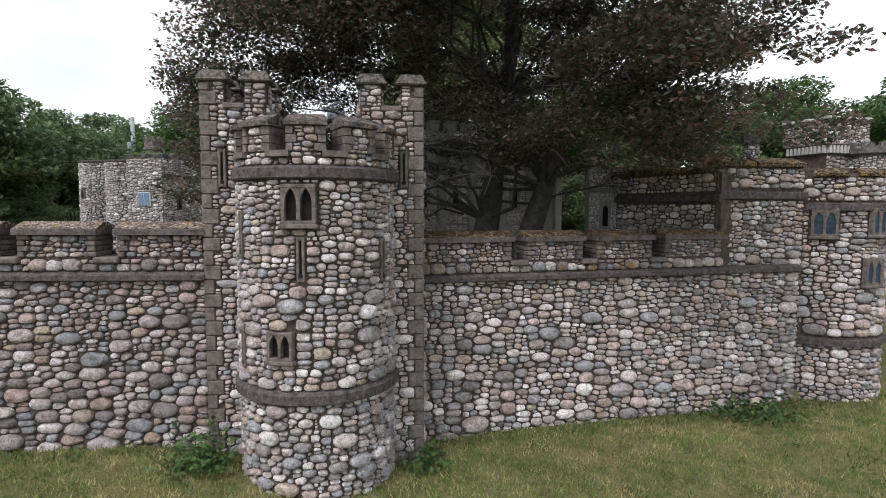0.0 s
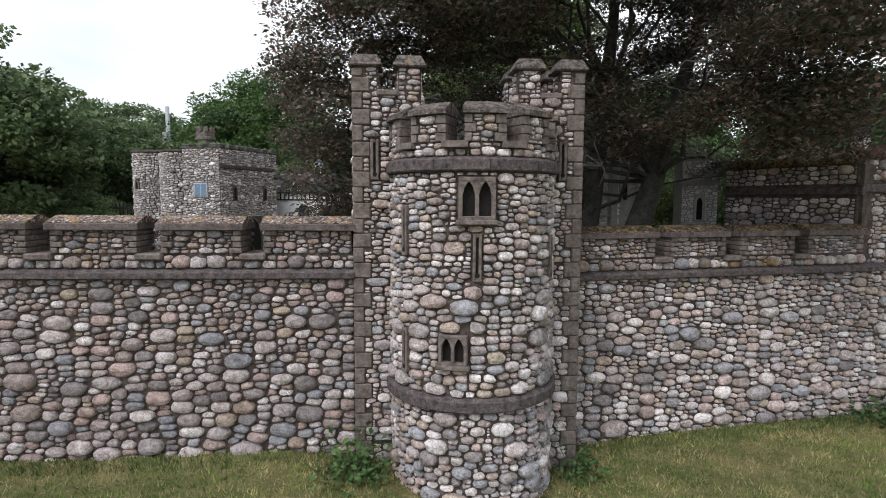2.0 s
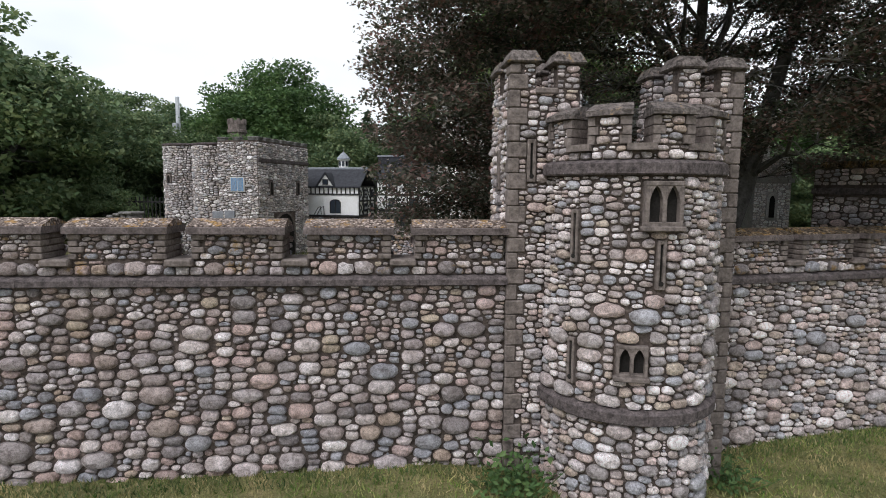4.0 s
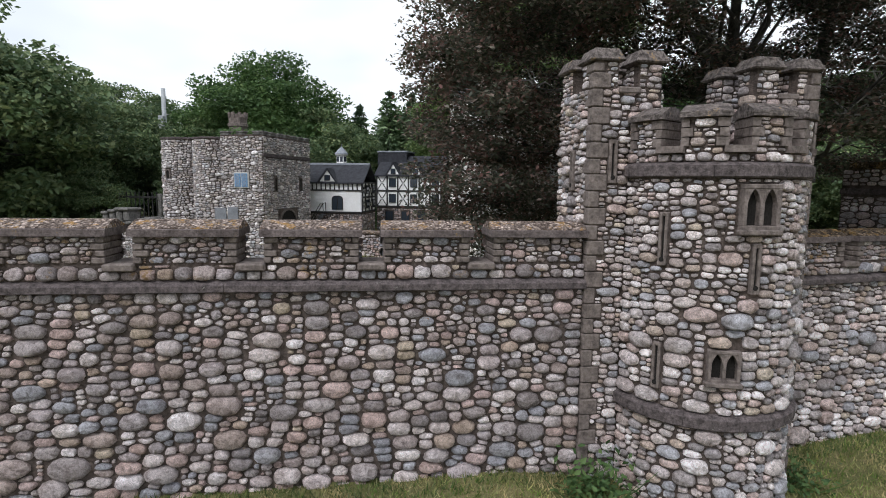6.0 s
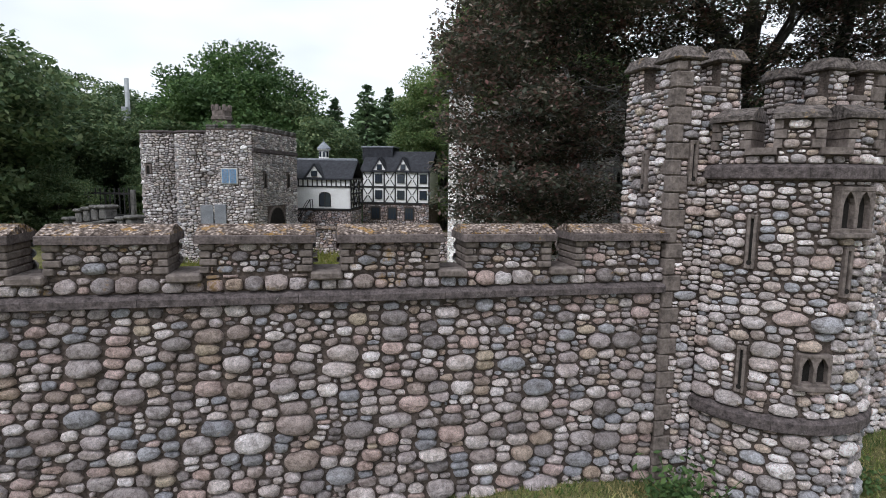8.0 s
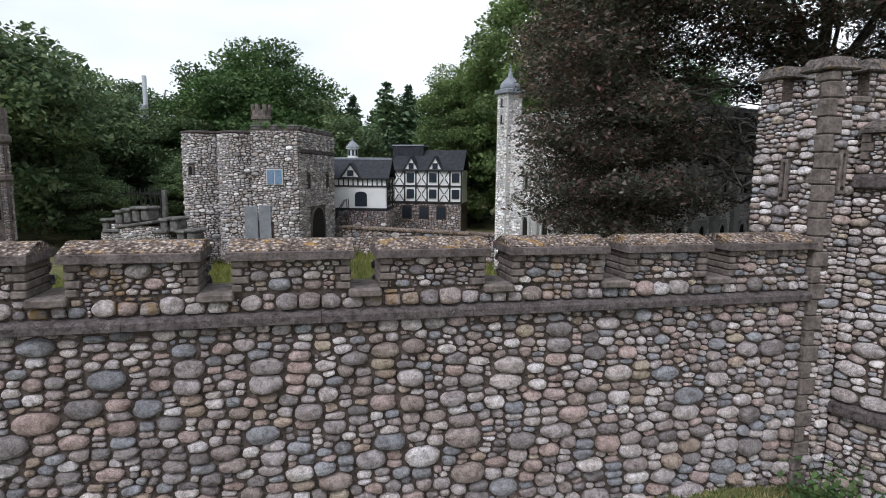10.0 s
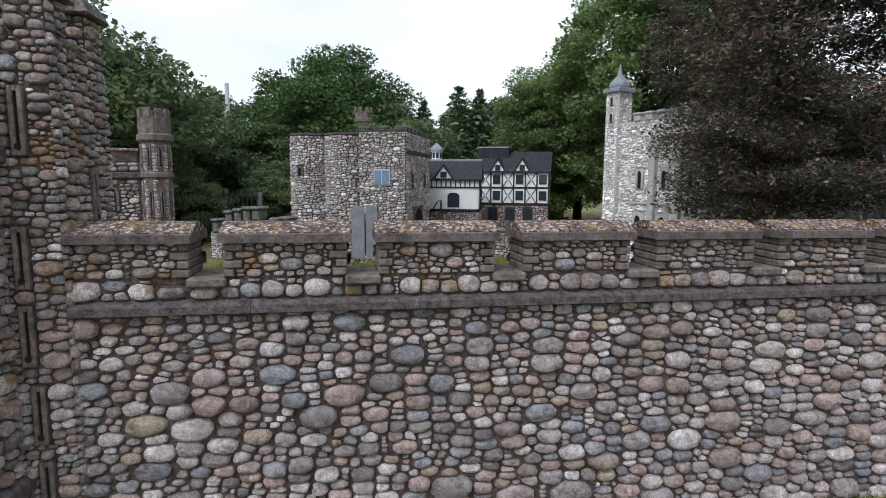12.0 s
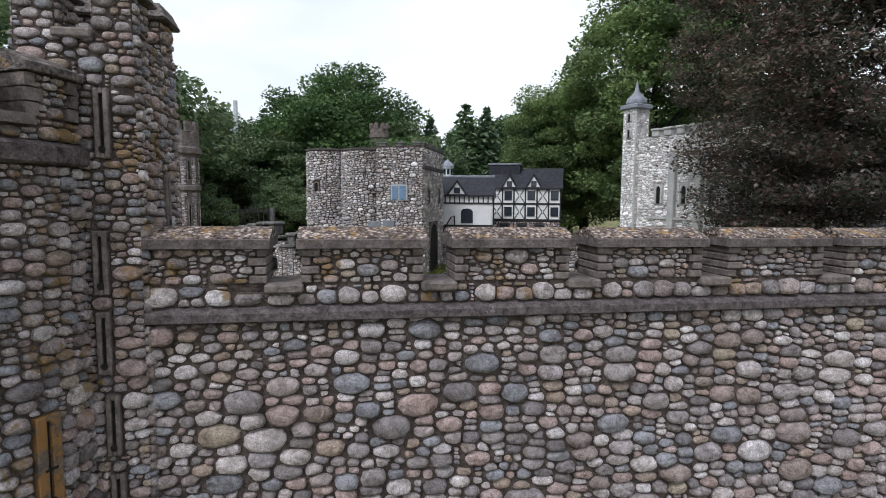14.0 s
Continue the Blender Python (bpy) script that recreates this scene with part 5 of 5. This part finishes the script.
def tudor_gate():
    """The brown gatehouse beyond the far tower: an octagonal turret and a battlemented wall."""
    g = root("turreted_lodge", pose(-15.03, 5.83, -0.1, 0, 0, 38), "brown stone lodge with an octagonal turret and pointed windows", "building")
    R = 0.21
    sweep("turret", [(0.02, 0.2), (R, 0.2), (R, 2.7), (R + 0.035, 2.72), (R + 0.035, 2.78), (R, 2.8), (R, 3.24), (R + 0.05, 3.28), (R + 0.05, 3.36), (R + 0.02, 3.38), (R + 0.02, 3.62), (0.02, 3.62)], (0, 0), -180, 180, 8, M_DRESSED, g)
    sets = []
    for i in range(8):
        a = -180 + 45 * i + 22.5
        mm = pose(0, 0, 0, 0, 0, a) @ pose(0, -R * 0.924 - 0.004, 0)
        slit(g, mm @ pose(0, 0, 2.85), 0.34, M_DRESSED, False, 0.06)
        slit(g, mm @ pose(0, 0, 2.1), 0.42, M_DRESSED, False, 0.06)
        box("merlon", (-0.05, 0.05), (-0.025, 0.03), (3.6, 3.76), M_DRESSED, g, 0.006, mm)
        for k in (-1, 1):
            off = mm @ Vector((k * 0.065 - 0.03, 0, 0))
            sets.append((lay_stones(150 + i, [(0, 0.06, 1.6, 2.68), (0, 0.06, 2.8, 3.22)], 0.026), flat(off.x, off.y, a)))
    L = 3.2
    box("wall", (-L - 0.1, -0.15), (0.0, 0.4), (0.2, 2.74), M_MORTAR, g, 0.0)
    box("parapet", (-L - 0.1, -0.15), (0.0, 0.4), (2.74, 2.95), M_MORTAR, g, 0.0)
    box("string_course", (-L - 0.1, -0.2), (-0.05, 0.0), (2.7, 2.79), M_CORNICE, g, 0.01)
    crenels(g, pose(-L, 0, 0), L - 0.25, 2.95, 0.16, 0.36, 0.14, 0.3, M_MORTAR, M_COPING)
    wins = []
    for k in range(4):
        x = -0.62 - 0.8 * k
        opening("window", g, pose(x, -0.004, 2.2), 0.1, 0.22, 0.33, M_DRESSED, 0.035, M_GLASS)
        opening("window", g, pose(x - 0.08, -0.004, 1.55), 0.1, 0.25, 0.36, M_DRESSED, 0.035, M_GLASS)
        opening("window", g, pose(x + 0.08, -0.004, 1.55), 0.1, 0.25, 0.36, M_DRESSED, 0.035, M_GLASS)
        wins += [(x - 0.1, x + 0.1, 2.16, 2.58), (x - 0.2, x + 0.2, 1.5, 1.98)]
    sets.append((lay_stones(160, [(-L - 0.1, -0.25, 1.2, 2.68), (-L - 0.1, -0.25, 2.8, 2.94)], 0.06, wins), flat(0, -0.004)))
    set_stones(sets, g, 60, lambda u, v, i: (v - 2.6) ** 2 + (0 if i == len(sets) - 1 else 9))


tudor_gate()


def stepped_parapet():
    """A broken stone stair with sloping slabs and a row of weathered blocks along its parapet."""
    b = root("stone_stair", pose(-18.2, 10.9, -0.4, 0, 0, -12), "weathered grey stone stair with blocks along its stepped parapet", "stair")
    rng = random.Random(17)
    spans = ((0.0, 0.42, 1.62), (0.42, 2.0, 1.86), (2.0, 2.35, 1.72), (2.35, 3.4, 1.46))
    sets = []
    for k, (x0, x1, z) in enumerate(spans):
        box("parapet", (x0, x1), (0.02, 0.4), (0.2, z), M_MORTAR, b, 0.0)
        sets.append((lay_stones(171 + k, [(x0 + 0.01, x1 - 0.01, 0.8, z - 0.01)], 0.04, stretch=1.5), flat(0, 0.016)))
        sets.append((lay_stones(181 + k, [(0.0, 0.38, 0.8, z - 0.01)], 0.04, stretch=1.5), flat(x1 + 0.002, 0.02, 90)))
    set_stones(sets, b, 60, lambda u, v, i: -v, M_STONE_GREY, M_STONES_GREY)
    for x, z, length, rise in ((1.3, 1.83, 1.35, 8.0), (0.45, 1.64, 0.6, 4.0), (2.2, 1.71, 0.5, 4.0), (2.95, 1.5, 0.95, 7.0)):
        box("slab", (-length / 2, length / 2), (-0.05, 0.45), (0, 0.075), M_CAP_GREY, b, 0.018, pose(x, 0, z, 0, -rise, 0))
    for x, z, n in ((0.52, 1.9, 4), (0.02, 1.66, 1), (2.12, 1.76, 2), (2.66, 1.54, 2)):
        for i in range(n):
            xa = x + 0.32 * i
            h = 0.2 + rng.uniform(-0.02, 0.03)
            za = z + 0.045 * i
            box("block", (xa + 0.03, xa + 0.26), (0.02, 0.36), (za - 0.06, za + h), M_CAP_GREY, b, 0.03)
            box("block_cap", (xa - 0.005, xa + 0.295), (-0.02, 0.4), (za + h + 0.002, za + h + 0.09), M_CAP_GREY, b, 0.032, pose(0, 0, 0))


stepped_parapet()


def yard_wall():
    w = root("wall_yard", pose(-12.6, 13.1, -0.12, 0, 0, -9), "low field-stone wall with flat coping across the yard", "", "", "structure")
    L = 4.9
    box("wall_body", (0, L), (0.012, 0.25), (0.2, 1.4), M_MORTAR, w, 0.0)
    set_stones([(lay_stones(181, [(0, L, 0.55, 1.39)], 0.06), flat())], w, 60, lambda u, v, i: -v)
    x = 0.0
    while x < L - 0.1:
        box("coping", (x + 0.006, min(x + 0.62, L) - 0.006), (-0.05, 0.3), (1.4, 1.47), M_COPING, w, 0.015)
        x += 0.62


yard_wall()


def east_tower():
    """The larger tower that the east wall runs into: a shaded flank, a front and a round bastion."""
    t = root("east_tower", pose(0.06, 8.1, 0, 0, 0, 33), "field-stone tower with a round bastion at the wall's end", "tower")
    far = 1.95
    R, cx, cy = 0.78, 1.97, 0.45
    box("front_core", (0.0, 2.6), (0.012, 0.5), (-1.2, 2.98), M_MORTAR, t, 0.0)
    box("flank_core", (-0.35, 0.0), (0.02, far), (-1.2, 2.9), M_MORTAR, t, 0.0, pose(0.35, 0, 0, 0, 0, 12))
    sweep("bastion_core", [(0.1, -1.2), (R - 0.012, -1.2), (R - 0.012, 2.9), (0.1, 2.9)], (cx, cy), -180, 180, 40, M_MORTAR, t)
    for z, rr in ((0.70, R + 0.055), (2.47, R + 0.05)):
        for a in range(-120, 120, 30):
            sweep("ring", [(R - 0.05, z - 0.055), (rr, z - 0.05), (rr, z + 0.03), (R - 0.05, z + 0.065)], (cx, cy), a + 0.1, a + 29.9, 6, M_CORNICE, t)
    arc = lambda d: radians(d) * R
    holes = []
    bs, bl = 2.7, 2.86
    for c in range(-111, 120, 37):
        a, b = c - 13, c + 13
        sweep("merlon", [(R - 0.24, bs - 0.02), (R - 0.012, bs - 0.02), (R - 0.012, bl), (R - 0.24, bl)], (cx, cy), a, b, 5, M_MORTAR, t)
        sweep("coping", [(R - 0.28, bl), (R + 0.045, bl), (R + 0.045, bl + 0.04), (R - 0.1, bl + 0.11), (R - 0.28, bl + 0.04)], (cx, cy), a - 1, b + 1, 5, M_MOSSY, t)
    for phi, z in ((-40, 2.08), (10, 2.1), (6, 1.45)):
        mw = pose(cx, cy, 0, 0, 0, phi) @ pose(0, -R - 0.012, z)
        lancets("window", t, mw, 0.3, 0.35, M_DRESSED, 2, "twin pointed lights in a brown stone frame")
        box("pane", (-0.13, 0.13), (-0.016, -0.006), (0.03, 0.31), M_BLUE_GLASS, t, 0.0, mw, "blue-grey glass")
        holes.append((arc(phi) - 0.165, arc(phi) + 0.165, z - 0.04, z + 0.345))
    rf = round_face(cx, cy, R)
    mf = flat()
    sets = [
        (lay_stones(191, [(arc(-118), arc(95), -0.42, 0.64), (arc(-118), arc(95), 0.77, 2.41), (arc(-118), arc(95), 2.54, bl - 0.01)], 0.058, holes), rf),
        (lay_stones(192, [(0.12, 1.28, -0.3, 2.55), (0.12, 1.28, 2.7, 2.96)], 0.06), mf),
    ]
    # flank, seen in shade behind the east wall
    c12, s12 = math.cos(radians(12)), math.sin(radians(12))
    fx, fy = 0.35 - 0.35 * c12 - far * s12, -0.35 * s12 + far * c12
    sets.append((lay_stones(193, [(0.0, far - 0.1, 0.6, 2.5), (0.0, far - 0.1, 2.66, 2.9)], 0.06), flat(fx, fy, 12 - 90)))
    set_stones(sets, t, 120, lambda u, v, i: abs(u + 0.6) + i, M_STONE_LIGHT, M_STONES_LIGHT)
    for i in range(20):
        z = 0.0 + 0.147 * i
        w1, w2 = ((0.16, 0.1), (0.09, 0.16))[i % 2]
        box("quoin", (-0.012, w1), (-0.012, w2), (z + 0.003, z + 0.144), M_DRESSED, t, 0.009)
    box("string_course", (-0.02, 1.3), (-0.06, 0.02), (2.56, 2.66), M_CORNICE, t, 0.012)
    box("string_course", (-0.41, -0.35), (0.0, far), (2.53, 2.62), M_CORNICE, t, 0.012, pose(0.35, 0, 0, 0, 0, 12))
    for i in range(2):
        prism("coping", [(-0.05, 2.98), (0.4, 2.98), (0.4, 3.03), (0.17, 3.11), (-0.05, 3.03)], (0.0 + 0.55 * i, 0.5 + 0.75 * i), M_MOSSY, t, "pebbled coping with ochre lichen")
    for i in range(3):
        box("coping", (-0.4, 0.02), (0.15 + 0.6 * i, 0.66 + 0.6 * i), (2.9, 3.0), M_MOSSY, t, 0.02, pose(0.35, 0, 0, 0, 0, 12))
    # the small keep that rises behind
    k = root("corbelled_tower", pose(1.68, 10.2, 0.1, 0, 0, 36) @ Matrix.Diagonal((0.78, 0.78, 0.98, 1)), "square grey stone tower with corbels and pale coping", "tower")
    box("body", (0, 0.9), (0, 0.9), (0.3, 3.3), M_MORTAR, k, 0.0)
    box("parapet", (-0.06, 0.96), (-0.06, 0.96), (3.36, 3.7), M_MORTAR, k, 0.0)
    set_stones([(lay_stones(201, [(-0.06, 0.96, 3.37, 3.7)], 0.045), flat(0, -0.066)), (lay_stones(202, [(0, 0.9, 2.4, 3.2)], 0.05), flat(0, -0.004)), (lay_stones(203, [(-0.96, 0.06, 3.37, 3.7)], 0.045), flat(-0.066, 0, -90)), (lay_stones(204, [(-0.06, 0.96, 3.37, 3.7)], 0.045), flat(0.966, 0, 90))], k, 60, lambda u, v, i: i)
    for i in range(10):
        box("corbel", (0.0 + 0.09 * i, 0.05 + 0.09 * i), (-0.07, 0.0), (3.24, 3.36), M_TRIM, k, 0.006)
        box("corbel", (-0.07, 0.0), (0.0 + 0.09 * i, 0.05 + 0.09 * i), (3.24, 3.36), M_TRIM, k, 0.006)
    crenels(k, pose(-0.06, -0.08, 0), 1.02, 3.7, 0.05, 0.24, 0.05, 0.16, M_MORTAR, M_TRIM)
    crenels(k, pose(-0.08, 0.96, 0, 0, 0, -90), 1.02, 3.7, 0.05, 0.24, 0.05, 0.16, M_MORTAR, M_TRIM)
    for x, y, z, r in ((0.78, 11.0, 3.4, 0.12), (2.3, 10.5, 3.12, 0.26)):
        p = root("roof_turret", pose(x, y, z), "little pale stone turret with crenels", "tower")
        sweep("shaft", [(0.02, -2.4), (r, -2.4), (r, 0.12), (r * 1.25, 0.14), (r * 1.25, 0.22), (0.02, 0.22)], (0, 0), -180, 180, 16, M_CAP_GREY, p)
        set_stones([(lay_stones(211, [(-r * 2.2, r * 2.2, -1.2, 0.1)], 0.04), round_face(0, 0, r))], p, 0, lambda u, v, i: 0, None, M_STONES_GREY)
        for i in range(8):
            box("merlon", (-r * 0.3, r * 0.3), (-0.02, 0.03), (0.2, 0.3), M_CAP_GREY, p, 0.004, pose(0, 0, 0, 0, 0, 45 * i + 22.5) @ pose(0, -r * 1.1, 0))


east_tower()


def small_things():
    g = root("yard_gate", pose(-19.3, 13.6, 0.5, 0, 0, 8), "dark metal gate between grey posts at the wood", "gate")
    for x in (-0.75, 0.75):
        box("post", (x - 0.06, x + 0.06), (-0.06, 0.06), (0, 1.7), M_CAP_GREY, g, 0.01)
    for z in (0.9, 1.55):
        box("rail", (-0.7, 0.7), (-0.02, 0.02), (z, z + 0.06), M_TIMBER, g, 0.006)
    for i in range(9):
        box("bar", (-0.62 + 0.155 * i - 0.014, -0.62 + 0.155 * i + 0.014), (-0.014, 0.014), (0.2, 1.75), M_TIMBER, g, 0.0)
    p = root("utility_pole", pose(-24.2, 19.8, 0.5), "grey galvanised utility pole among the trees", "pole")
    v, f = tube([(0, 0, 0), (0, 0, 3), (0, 0, 6.2)], [0.11, 0.1, 0.09], 8)
    raw("shaft", v, f, M_METAL, p, smooth=True)
    box("box", (-0.14, 0.14), (-0.24, -0.08), (4.2, 5.0), M_METAL, p, 0.02)


small_things()


def weeds(x, y, seed, label, size, n, spread, high):
    rng = np.random.default_rng(seed)
    z = ground_height(x, y)
    t = root("weed_clump", pose(x, y, z), label, "weeds", "weeds at the foot of the walls")
    p = np.column_stack([rng.normal(0, spread, n), rng.normal(0, spread, n), np.abs(rng.normal(0, high, n))])
    v, f = leaves(rng, p, size, 0.6)
    raw("foliage", v.tolist(), f.tolist(), M_GREEN, t)
    for i in range(9):
        a, b = rng.normal(0, spread, 2)
        v, f = tube([(a * 0.5, b * 0.5, 0), (a, b, high), (a * 1.4, b * 1.4, high * 2)], [0.006, 0.004, 0.002], 4)
        raw("stem", v, f, M_GREEN, t)


weeds(-4.52, 4.02, 91, "green weeds at the foot of the tower", 0.035, 420, 0.16, 0.17)
weeds(-2.72, 5.2, 92, "green weeds in the corner of tower and wall", 0.03, 260, 0.12, 0.12)
weeds(0.6, 7.95, 93, "green weeds at the foot of the wall", 0.035, 420, 0.3, 0.12)
weeds(0.3, 7.75, 94, "green weeds at the foot of the wall", 0.03, 200, 0.2, 0.08)
